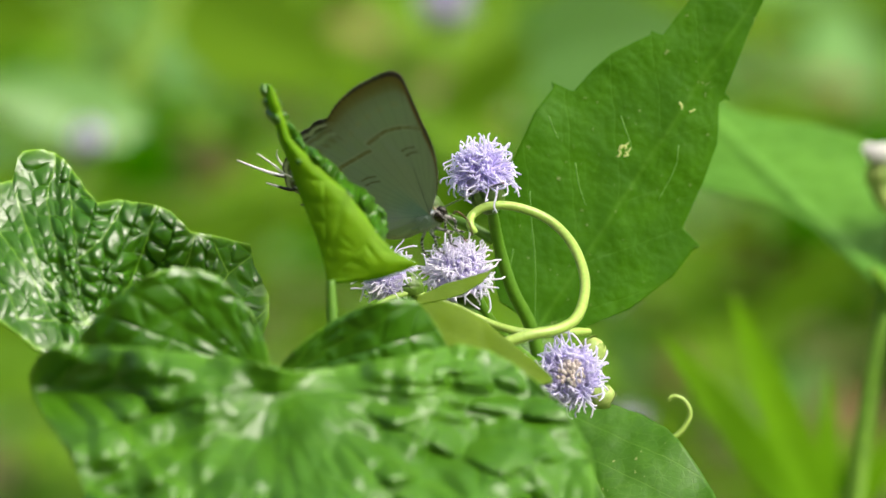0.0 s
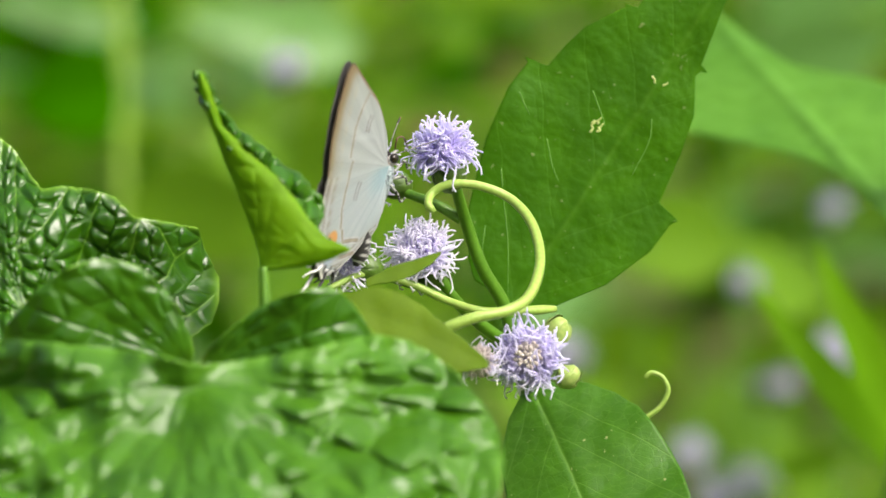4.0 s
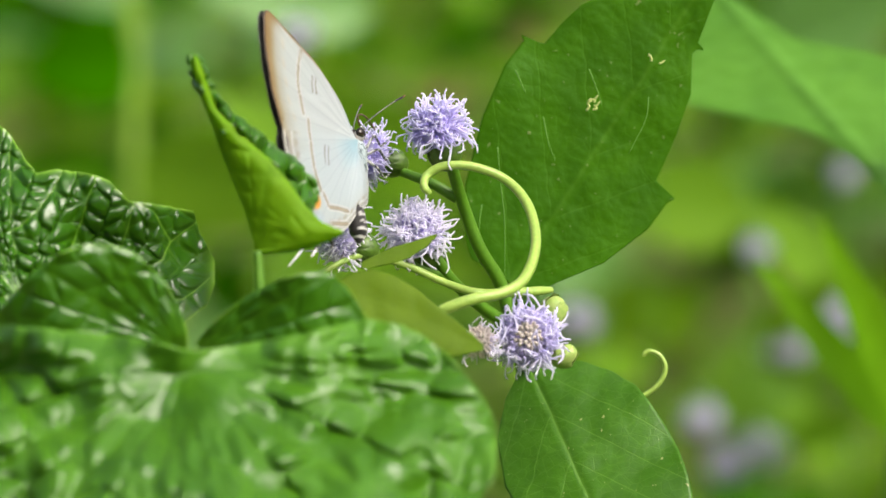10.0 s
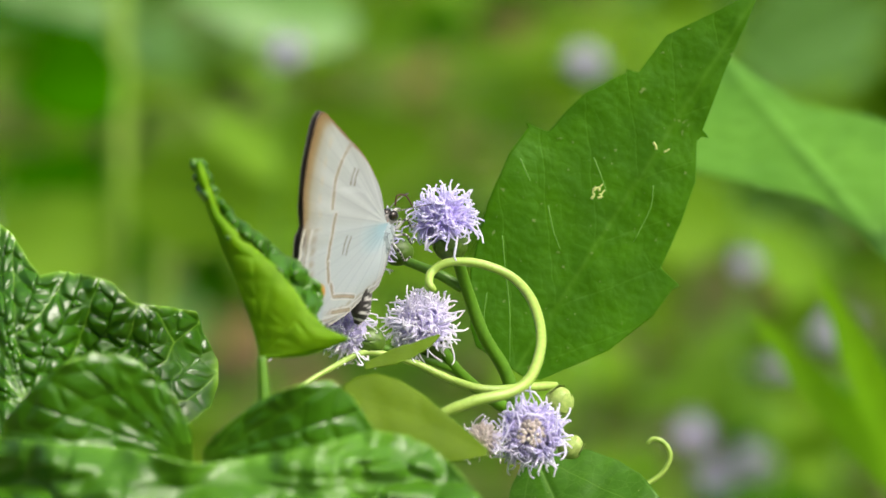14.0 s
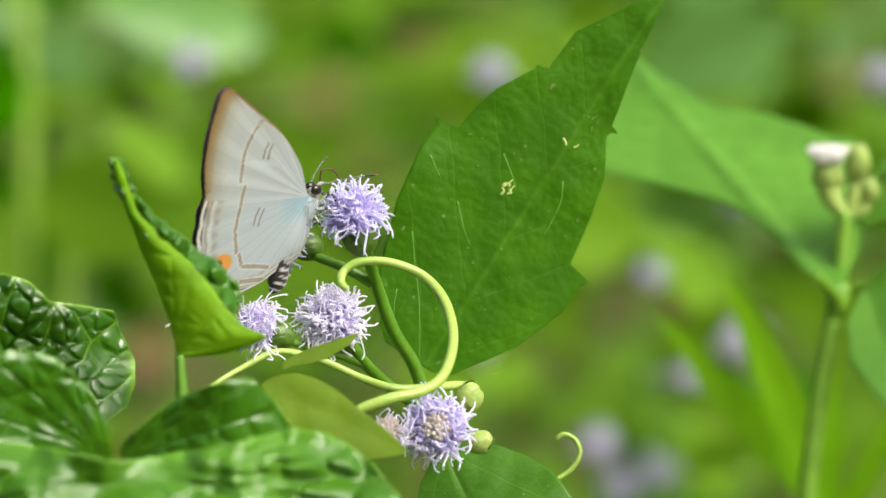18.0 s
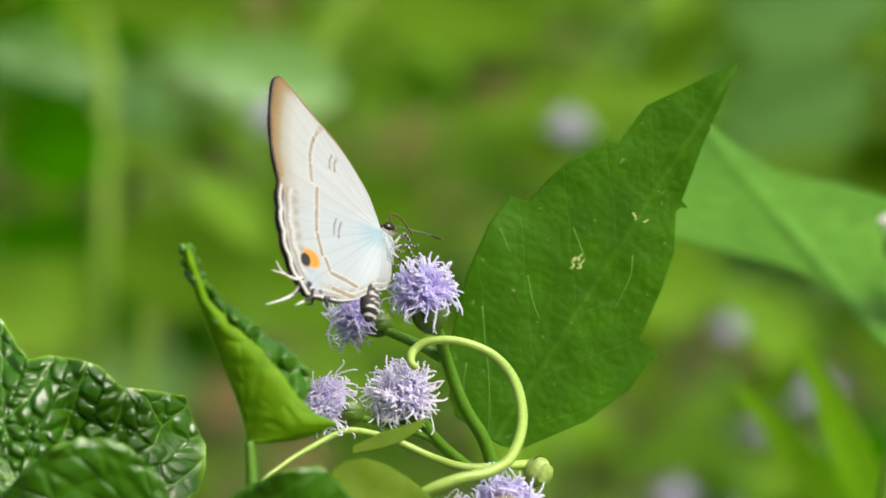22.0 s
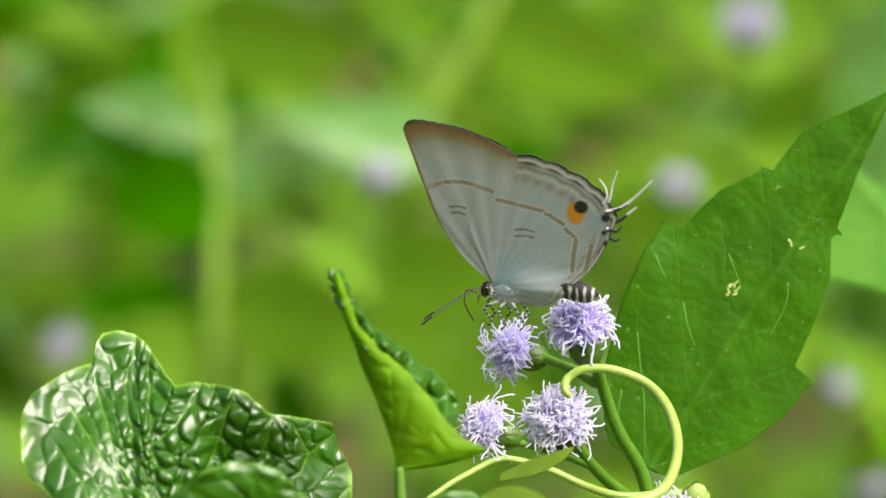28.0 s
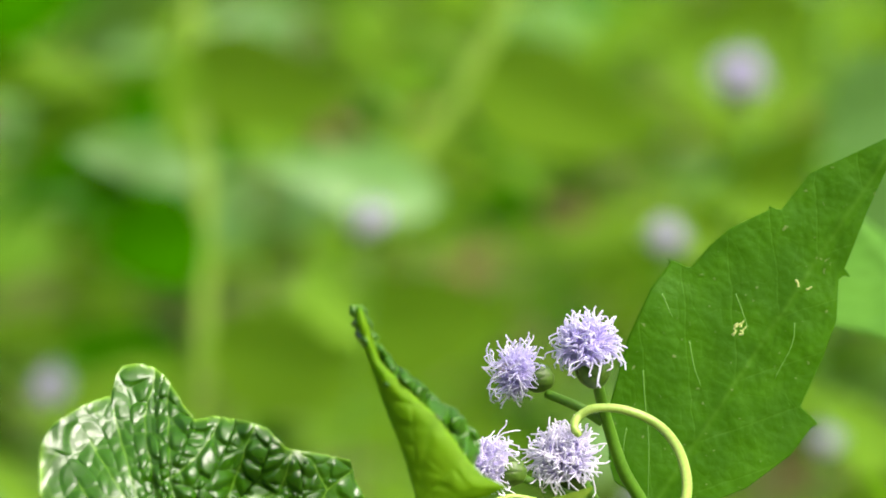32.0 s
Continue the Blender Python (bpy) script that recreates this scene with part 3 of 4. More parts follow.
sheet(bm, [(436, 596, 612), (446, 592, 622), (456, 600, 618), (468, 598, 630), (480, 606, 628), (492, 604, 640), (506, 616, 644), (520, 624, 658), (545, 640, 682), (560, 648, 698), (581, 660, 728), (605, 684, 756), (620, 700, 780), (640, 720, 804), (662, 740, 822), (691, 770, 822), (709, 786, 816), (738, 798, 810)],
      lambda a, b: 36.6 - 0.030 * (a - 612 - (b - 500) * 0.83) + 0.5 * math.sin(b / 11.0) * min(1.0, max(0.0, (b - 470) / 60)), 1.7, 80, 220, [[(604, 440), (650, 540), (760, 660), (810, 738)]], (44, 60), belly=0.8, edge=1.2, frill=8.0)
thicken(part("upper_face", bm, M_LOBE, fold, "crumpled dark upper face", at(700, 600, 37)))

# dark blistered leaf
bm = bmesh.new()
sheet(bm, [(48, 705, 770), (56, 680, 790), (72, 653, 810), (110, 628, 845), (139, 613, 862), (174, 604, 890), (182, 565, 898), (192, 550, 905), (218, 545, 918), (245, 550, 930), (268, 564, 935), (285, 590, 938), (304, 619, 940), (324, 643, 940), (355, 637, 940), (389, 639, 940), (420, 645, 940), (449, 656, 940), (470, 676, 940), (485, 691, 938), (530, 697, 930), (570, 703, 915), (598, 708, 895), (606, 745, 888), (620, 768, 875), (634, 800, 835)],
      lambda a, b: 23 + (b - 560) * (0.034 - 0.00022 * min(max(a - 262, 0), 130)) + (0.010 * (252 - a) if a < 252 else 4.0 * math.sin(min((a - 252) / 115, 3.4)) - 0.004 * (a - 252)),
      lambda a, b: 0.24 + 0.50 * (0.5 + 0.5 * math.tanh((a - 235) / 25)) - 0.28 * max(0.0, min(1.0, (a - 440) / 120)), 280, 380,
      [[(300, 867), (278, 751), (275, 636), (278, 570)], [(297, 867), (251, 762), (234, 641), (253, 550)], [(283, 746), (333, 702), (366, 647)], [(300, 864), (377, 790), (410, 702), (424, 650)], [(303, 864), (426, 790), (476, 768), (495, 691)], [(338, 867), (476, 823), (542, 796), (558, 763), (611, 716)], [(558, 763), (525, 708), (498, 697)], [(297, 867), (237, 856), (201, 784), (135, 680)], [(237, 859), (174, 856), (152, 806), (119, 751)], [(297, 867), (218, 779), (179, 625)], [(349, 867), (470, 867), (580, 867), (630, 823)]], (30, 46), columns=True, edge=0.7, frill=2.5, swell=2.4)
thicken(part("leaf", bm, M_GLOSS, vine, "dark glossy blistered lobed leaf", at(250, 920, 44)))

# front leaf: broad blade and its two raised lobes
bm = bmesh.new()
sheet(bm, [(165, 975, 985), (178, 945, 1040), (190, 930, 1070), (214, 919, 1130), (250, 922, 1250), (300, 926, 1350), (330, 930, 1400), (420, 938, 1500), (480, 944, 1560), (540, 954, 1590), (600, 970, 1615), (640, 968, 1620), (680, 962, 1620), (780, 948, 1580), (820, 940, 1560), (860, 927, 1530), (920, 914, 1480), (970, 920, 1430), (1014, 940, 1380), (1060, 975, 1325), (1100, 1019, 1275), (1128, 1060, 1235), (1148, 1100, 1195), (1152, 1140, 1165)],
      lambda a, b: 58 + (b - 940) * 0.018 + 0.045 * max(0, b - 1010) + 2 * math.cos((a - 600) / 150) - 0.000012 * (a - 640) ** 2, lambda a, b: 1.8 * min(1.0, math.hypot(a - 600, b - 985) / 260), 200, 220,
      [[(600, 985), (150, 1010)], [(600, 985), (235, 1190)], [(600, 985), (330, 1330)], [(600, 985), (480, 1560)], [(600, 985), (700, 1560)], [(600, 985), (850, 1500)], [(600, 985), (1020, 1300)], [(600, 985), (1150, 1120)], [(600, 985), (1090, 1010)], [(600, 985), (960, 935)]], (80, 104), columns=True, edge=0.8, swell=5.0, frill=3.0)
front = thicken(part("leaf", bm, M_FRONT, vine, "broad glossy crinkled leaf nearest the lens", at(600, 975, 50)))
bm = bmesh.new()
sheet(bm, [(263, 898, 950), (290, 866, 955), (322, 830, 960), (370, 795, 965), (421, 775, 968), (460, 776, 970), (502, 789, 972), (540, 822, 975), (563, 850, 978), (585, 893, 978), (596, 930, 972)],
      lambda a, b: 47 - (b - 780) * 0.008 + 2 * math.sin((a - 263) / 90), 0.32, 120, 160, [[(592, 965), (270, 910)], [(592, 965), (340, 820)], [(592, 965), (450, 775)], [(592, 965), (560, 850)]], (52, 70), columns=True, edge=0.8, swell=1.5)
thicken(part("lobe", bm, M_LOBE, front, "raised dark lobe", at(430, 960, 46)))
bm = bmesh.new()
sheet(bm, [(616, 950, 985), (640, 920, 985), (679, 886, 985), (720, 860, 980), (759, 842, 975), (800, 830, 968), (839, 825, 960), (862, 836, 956), (880, 856, 952), (900, 885, 948), (921, 918, 945), (944, 938, 948)],
      lambda a, b: 48 - (b - 830) * 0.010 + 2 * math.cos((a - 760) / 90), 0.32, 120, 160, [[(618, 970), (700, 870)], [(618, 970), (845, 828)], [(618, 970), (940, 940)]], (52, 70), columns=True, edge=0.8, swell=1.5)
thicken(part("lobe", bm, M_LOBE, front, "raised dark lobe", at(780, 960, 46)))

# small yellow-green bracts
for rows, w in (([(895, 800, 812), (915, 790, 808), (947, 774, 803), (980, 765, 792), (1010, 755, 772), (1028, 750, 752)], 25),
                ([(860, 838, 960), (885, 822, 965), (920, 816, 970), (960, 828, 972), (1000, 852, 975), (1040, 886, 975), (1080, 918, 970), (1118, 952, 962)], 36)):
    bm = bmesh.new()
    sheet(bm, rows, lambda a, b: w + (b - 850) * 0.02, 0.15, 30, 50, [[rows[0][:2], rows[-1][:2]]], (90, 90), columns=True)
    thicken(part("bract", bm, M_OLIVE, vine, "small yellow-green bract", at(rows[0][0], rows[0][1], w)))

# tendrils
COIL = stem("tendril", vine, [(1020, 893, 27), (1088, 868, 27), (1148, 854, 26), (1186, 826, 24), (1203, 764, 20), (1188, 698, 16), (1150, 652, 14), (1094, 628, 14), (1040, 625, 14), (1009, 641, 14), (1003, 661, 15), (1013, 675, 15)], 10, 7, M_TENDRIL, 90, 10, "coiled yellow-green tendril")
STRAND = stem("tendril", vine, [(690, 960, 22), (730, 884, 21), (785, 838, 19), (832, 810, 17), (880, 786, 15), (917, 786, 14), (978, 804, 13), (1039, 832, 13), (1100, 850, 14), (1171, 848, 12), (1227, 844, 10)], 3.5, 8.5, M_TENDRIL, 50, 10, "yellow-green tendril")
stem("tendril", plant, [(1289, 1032, -2), (1312, 1047, -1), (1326, 1068, 0), (1336, 1068, 0), (1373, 1036, 0), (1408, 1012, 0), (1424, 982, 0), (1414, 957, 0), (1394, 949, 0), (1383, 958, 0)], 5, 4, M_TENDRIL, 40, 8, "small coiled tendril")

# ---- budding plant behind ----
B = -70
budding = thing("budding_weed", at(1800, 8000, B), "budding weed with a white flower bud, soft focus", "plant")
stem("stem", budding, [(1800, 8000, B), (1795, 2500, B), (1812, 1300, B), (1823, 1095, B), (1843, 915, B), (1872, 745, B), (1886, 650, B), (1893, 560, B)], 24, 17, M_NODE, 60)
bm = bmesh.new()
tube(bm, [at(1874 + 3 * k, 742 - 14 * k, B + 0.3) for k in range(5)], lambda s: U * (19 + 5 * math.sin(s * math.pi)), 12)
part("node", bm, M_NODE, budding, "swollen pale green joint", at(1874, 742, B))
for pts, r0, r1 in (([(1880, 716, B + 2), (1858, 690, B + 5), (1840, 672, B + 7)], 13, 8), ([(1890, 706, B - 1), (1912, 694, B), (1934, 690, B + 1)], 13, 8)):
    stem("petiole", budding, pts, r0, r1, M_NODE)
bm = bmesh.new()
leaf(bm, at(1868, 704, B + 4), at(1469, 255, B - 45), RIGHT * 0.756 + UP * 0.655 + AWAY * 0.6,
     [(0, 0.01), (0.144, 0.012), (0.25, 0.016), (0.355, 0.032), (0.45, 0.08), (0.545, 0.14), (0.66, 0.22), (0.763, 0.27), (0.86, 0.21), (0.95, 0.08), (1, 0)],
     [(0, 0.02), (0.10, 0.11), (0.183, 0.15), (0.30, 0.215), (0.37, 0.24), (0.412, 0.24), (0.43, 0.215), (0.50, 0.18), (0.563, 0.15), (0.63, 0.10), (0.694, 0.055), (0.8, 0.03), (0.9, 0.012), (1, 0)], cup=0.05, wave=0.010, rows=110, cols=24, ridge=-0.002, rumple=0.004)
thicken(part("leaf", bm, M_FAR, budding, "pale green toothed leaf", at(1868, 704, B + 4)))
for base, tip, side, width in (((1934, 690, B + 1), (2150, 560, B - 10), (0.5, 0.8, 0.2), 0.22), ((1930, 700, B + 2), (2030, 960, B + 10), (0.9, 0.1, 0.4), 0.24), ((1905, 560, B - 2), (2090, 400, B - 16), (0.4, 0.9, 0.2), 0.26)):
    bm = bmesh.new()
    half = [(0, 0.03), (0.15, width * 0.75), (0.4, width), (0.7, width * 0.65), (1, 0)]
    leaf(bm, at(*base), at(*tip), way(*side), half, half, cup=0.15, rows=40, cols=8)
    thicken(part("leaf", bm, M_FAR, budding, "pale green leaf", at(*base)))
# cups of the buds: one open, the others closed
for a, b, r, h in ((1862, 500, 29, 60), (1915, 482, 21, 92), (1934, 528, 17, 55)):
    bm = bmesh.new()
    base, top = at(1893, 566, B), at(a, b - h * 0.4, B + 1)
    mid = base.lerp(at(a, b + h * 0.5, B), 0.7)
    tube(bm, smooth_line([base, mid, at(a, b, B), top], 14), lambda s: U * r * lerp([(0, 0.35), (0.35, 0.75), (0.6, 1.0), (0.85, 0.9), (1, 0.62)], s), 12)
    for k in range(11):
        d = RIGHT * math.cos(k * 0.571) + AWAY * math.sin(k * 0.571)
        tube(bm, [at(a, b + h * 0.2, B) + d * r * U * 0.86, at(a, b - h * 0.2, B) + d * r * U * 1.0, top + UP * U * 6 + d * r * U * 0.66], lambda s: U * (7.5 - 6 * s), 5)
    part("flower_bud", bm, M_BUD, budding, "yellow-green flower bud", base)
bm = bmesh.new()
for k in range(70):
    q, s = k * 2.399, math.sqrt(k / 70)
    p = at(1862 + 24 * s * math.cos(q), 474, B + 1) - AWAY * 24 * s * U * math.sin(q)
    tube(bm, [p, p + UP * U * random.uniform(24, 40) + RIGHT * U * (random.uniform(-5, 5) + 13 * s * math.cos(q))], lambda s: U * (3.4 + 0.8 * s), 5)
part("floret_disc", bm, M_WHITE, budding, "small white florets opening", at(1862, 470, B), kind="stuff")

budding.location -= RIGHT * 15 * U

# ---- background plants ----


def far_leaf(parent, a, b, w, length, turn, width, tone, lean=0.5):
    """A blurred leaf; turn: degrees up from the right, length in plan units."""
    d = way(math.cos(radians(turn)), math.sin(radians(turn)), 0.25)
    base, size = at(a, b, w), length * U * (1 - w / 1000 / D)
    side = way(-math.sin(radians(turn)), math.cos(radians(turn)) * lean, 1 - lean)
    half = [(0, 0.02), (0.12, width * 0.7), (0.35, width), (0.65, width * 0.75), (0.88, width * 0.3), (1, 0)]
    bm = bmesh.new()
    leaf(bm, base, base + d * size, side, half, half, cup=0.12, rows=16, cols=5)
    part("leaf", bm, tone, parent, "", base)


def far_plant(name, label, line, leaves, blooms, r=16, tone=M_STEMPALE):
    ob = thing(name, at(*line[0]), label, "plant", "blurred weeds behind")
    stem("stem", ob, line, r * 1.3, r, tone, 40, 8)
    for args in leaves:
        far_leaf(ob, *args)
    for a, b, w, radius, seed in blooms:
        k = 1 - w / 1000 / D
        stem("branch", ob, [line[-1], ((line[-1][0] + a) / 2, (line[-1][1] + b) / 2 + 30, w), (a, b + radius, w)], r * 0.6, r * 0.4, tone, 10, 6)
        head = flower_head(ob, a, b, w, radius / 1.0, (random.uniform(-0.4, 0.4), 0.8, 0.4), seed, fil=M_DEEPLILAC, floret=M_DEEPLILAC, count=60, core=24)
    return ob


W = -507
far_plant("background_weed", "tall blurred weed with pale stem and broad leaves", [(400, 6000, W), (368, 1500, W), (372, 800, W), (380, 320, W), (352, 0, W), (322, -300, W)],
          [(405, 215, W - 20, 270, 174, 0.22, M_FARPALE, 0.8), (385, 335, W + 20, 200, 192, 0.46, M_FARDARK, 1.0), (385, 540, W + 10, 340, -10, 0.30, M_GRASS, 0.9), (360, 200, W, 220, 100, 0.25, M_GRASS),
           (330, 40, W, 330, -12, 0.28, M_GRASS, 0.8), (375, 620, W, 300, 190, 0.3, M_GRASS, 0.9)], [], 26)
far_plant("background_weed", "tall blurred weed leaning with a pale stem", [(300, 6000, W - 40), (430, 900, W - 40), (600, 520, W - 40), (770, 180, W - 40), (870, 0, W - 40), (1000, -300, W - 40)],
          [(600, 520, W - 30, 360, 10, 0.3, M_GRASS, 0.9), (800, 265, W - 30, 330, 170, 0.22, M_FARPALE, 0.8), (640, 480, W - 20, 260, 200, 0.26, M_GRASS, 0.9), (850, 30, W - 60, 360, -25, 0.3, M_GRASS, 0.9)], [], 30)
random.seed(7)
BLOOMS = [(1200, 320, 36), (670, 305, 34), (110, 605, 38), (1327, 30, 50), (1531, 845, 46), (1641, 800, 42), (1170, 803, 36), (1486, 681, 28), (1500, 1030, 40), (1600, 1020, 42), (1390, 979, 36), (1430, 1060, 38), (1640, 545, 28), (1900, 330, 36)]
for i, (a, b, big) in enumerate(BLOOMS):
    w = W + random.uniform(-40, 40)
    far_plant("background_flower", "blurred lilac tufted flower on a thin green stem", [(a + random.uniform(-60, 60), 5600, w), (a + random.uniform(-40, 40), b + 900, w), (a + 4, b + big + 30, w)],
              [(a, b + random.uniform(150, 300), w, random.uniform(160, 260), random.choice((20, 160, 40, 140)), 0.28, M_GRASS)], [(a, b, w, big, 40 + i)], 9, M_STEM)

# blades of the mid distance on the right
far_plant("background_weed", "blurred weed with long narrow leaves", [(1850, 6000, -160), (1850, 1600, -160), (1840, 1120, -160)],
          [(1835, 1080, -158, 480, 115, 0.085, M_NARROW, 0.9), (1835, 1100, -163, 500, 131, 0.075, M_NARROW, 0.9), (1842, 1110, -166, 330, 92, 0.07, M_NARROW, 0.8), (1848, 1120, -160, 300, 62, 0.08, M_NARROW, 0.8)], [], 12)
far_plant("background_weed", "blurred weed with broad pale leaves", [(1480, 6000, W - 60), (1470, 900, W - 60), (1460, 420, W - 60), (1475, -200, W - 60)],
          [(1465, 300, W - 60, 230, 165, 0.24, M_GRASS, 0.9), (1470, 330, W - 50, 300, 20, 0.3, M_FARPALE, 0.9), (1470, 120, W - 70, 330, 8, 0.36, M_FARPALE, 0.9), (1470, 60, W - 70, 330, 172, 0.3, M_GRASS, 0.9), (1465, 620, W - 50, 300, 170, 0.3, M_GRASS, 0.9)], [], 14, M_STEM)


def undergrowth(name, label, count, lo, hi, tone, seed, size, low, high):
    """Loose leaves of the weeds behind, joined."""
    rnd = random.Random(seed)
    vs, fs = [], []
    for _ in range(count):
        y = lo + (hi - lo) * rnd.random()
        x = rnd.uniform(-1, 1) * (0.9 + 0.5 * abs(y))
        z = rnd.uniform(low, high) * max(0.15, 1 - (abs(y) - lo) / (hi - lo) * 0.75)
        s = size * rnd.uniform(0.5, 1.3)
        m = Matrix.LocRotScale((x, y, z), Euler((rnd.uniform(-0.7, 0.7), rnd.uniform(-0.6, 0.6), rnd.uniform(0, 6.28))), (s, s, s))
        k = len(vs)
        for u in range(5):
            f = u / 4
            h = 0.30 * math.sin(math.pi * min(1, f * 1.1 + 0.02)) ** 0.8
            for g in (-1, 0, 1):
                vs.append(m @ Vector((f - 0.5, g * h, 0.12 * abs(g) * h * 2 - 0.3 * (f - 0.4) ** 2)))
        for u in range(4):
            for g in range(2):
                fs.append((k + u * 3 + g, k + u * 3 + g + 1, k + u * 3 + g + 4, k + u * 3 + g + 3))
    me = bpy.data.meshes.new(name)
    me.from_pydata([tuple(v) for v in vs], [], fs)
    me.materials.append(tone)
    for f in me.polygons:
        f.use_smooth = True
    return tagged(new(name, me), label, "undergrowth", kind="stuff")


undergrowth("undergrowth", "low green undergrowth of weeds, soft focus", 6200, 0.75, 4.2, M_GRASS, 3, 0.06, 0.02, 0.42)
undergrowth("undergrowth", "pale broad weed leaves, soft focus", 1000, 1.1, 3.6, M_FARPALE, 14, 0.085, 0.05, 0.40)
undergrowth("undergrowth", "dry brown leaves among the weeds, soft focus", 1100, 1.0, 4.2, M_DRY, 6, 0.05, 0.0, 0.33)
undergrowth("undergrowth", "dark green weed leaves, soft focus", 2000, 0.8, 3.6, M_FARDARK, 5, 0.065, 0.02, 0.38)
undergrowth("undergrowth", "low weeds on the near ground", 4200, -3.4, 0.75, M_GRASS, 8, 0.06, 0.0, 0.09)


def light_blocking_bushes(name, label, count, seed):
    """Leafy bushes added out of view behind the camera to block low sky light, joined."""
    rnd = random.Random(seed)
    vs, fs = [], []
    for _ in range(count):
        q, r = rnd.uniform(-2.75, -0.4), rnd.uniform(3.2, 5.0)
        high = 1.3 + 0.7 * noise.noise(Vector((q * 3, 1, 4)))
        m = Matrix.LocRotScale((r * math.cos(q), r * math.sin(q), rnd.random() ** 0.8 * high), Euler((rnd.uniform(0, 6.28), rnd.uniform(0, 6.28), rnd.uniform(0, 6.28))), (0.16, 0.16, 0.16))
        k = len(vs)
        vs += [tuple(m @ Vector(v)) for v in ((-1, 0, 0), (-0.2, 0.45, 0.1), (1, 0, -0.1), (-0.2, -0.45, 0.1))]
        fs += [(k, k + 1, k + 2, k + 3)]
    me = bpy.data.meshes.new(name)
    me.from_pydata(vs, [], fs)
    me.materials.append(M_FARDARK)
    return tagged(new(name, me), label, "bushes", kind="stuff")


# added, never in view: keeps horizon light off surfaces that face the lens
light_blocking_bushes("bushes", "unseen dark leafy bushes, added behind the camera to block low sky light", 5200, 21)

# ---- butterfly ----
# Its own space: x forward, y to its left, z up, in plan units from the head.
fly = new("butterfly")
fly.empty_display_size = 0.005
HOME[fly.name] = Vector((0, 0, 0))
tagged(fly, "small pale grey butterfly with orange eyespot and white tails", "butterfly")
ROOT = (-22.0, 12.0)
FORE = [(40, 60), (45, 108), (50, 162), (55, 214), (58, 270), (60, 322), (61.5, 330), (64, 330), (71, 311), (82, 285), (95, 256), (104, 238), (112, 190), (125, 110)]
HIND = [(66, 120), (78, 185), (88, 225), (99, 252), (109, 256), (121, 260), (131, 264), (139, 262), (145, 256), (149, 236), (154, 214), (164, 175), (176, 127), (184, 119), (192, 110), (200, 92), (210, 58)]
BROWN, DUSK, PALE, INK, ORANGE = (0.45, 0.35, 0.17), (0.22, 0.17, 0.10), (0.585, 0.633, 0.655), (0.03, 0.025, 0.025), (0.73, 0.49, 0.11)


def blend(a, b, f):
    f = max(0.0, min(1.0, f))
    return tuple(x + (y - x) * f for x, y in zip(a, b))


def near_line(x, z, pts):
    best = 1e9
    for (x0, z0), (x1, z1) in zip(pts, pts[1:]):
        dx, dz = x1 - x0, z1 - z0
        f = max(0, min(1, ((x - x0) * dx + (z - z0) * dz) / (dx * dx + dz * dz)))
        best = min(best, math.hypot(x - x0 - f * dx, z - z0 - f * dz))
    return best


def bar_tone(c, d, strong=1.0):
    """A brown line with darker rims and a pale outer edging."""
    c = blend(c, (0.70, 0.71, 0.70), (1.6 - abs(d - 5.2) / 1.2) * 0.5 * strong)
    c = blend(c, (0.36, 0.32, 0.25), (1.4 - abs(d - 2.7) / 0.7) * 0.8 * strong)
    return blend(c, (0.51, 0.475, 0.39), (2.7 - d) / 1.0 * strong)


def fore_tone(x, z, q, ang):
    c = blend((0.595, 0.63, 0.64), (0.58, 0.61, 0.605), (q - 0.5) * 2)
    if ang > 60:
        c = blend(c, (0.47, 0.445, 0.35), (q - 0.80) * 5)
        c = blend(c, (0.61, 0.60, 0.55), (1 - abs(q - 0.80) * 30) * (0.5 + 0.4 * math.sin(ang * 0.9)))
        c = blend(c, BROWN, (q - 0.88 - 0.0012 * max(0, ang - 66)) * 11)
        c = blend(c, (0.20, 0.14, 0.08), (q - 0.982) * 70)
    else:
        c = blend(c, (0.42, 0.27, 0.11), (q - 0.90 - (60 - ang) * 0.002) * 14)
    for line in ([(99, 182), (88, 190), (66, 199)], [(64, 200), (33, 202), (12, 198)], [(10, 197), (-17, 190)]):
        c = bar_tone(c, near_line(x, z, line))
    for o in (-6, 6):
        c = blend(c, (0.30, 0.25, 0.17), 1.3 - near_line(x, z, [(57, 147 + o), (43, 150 + o), (29, 147 + o)]) / 1.6)
    return c


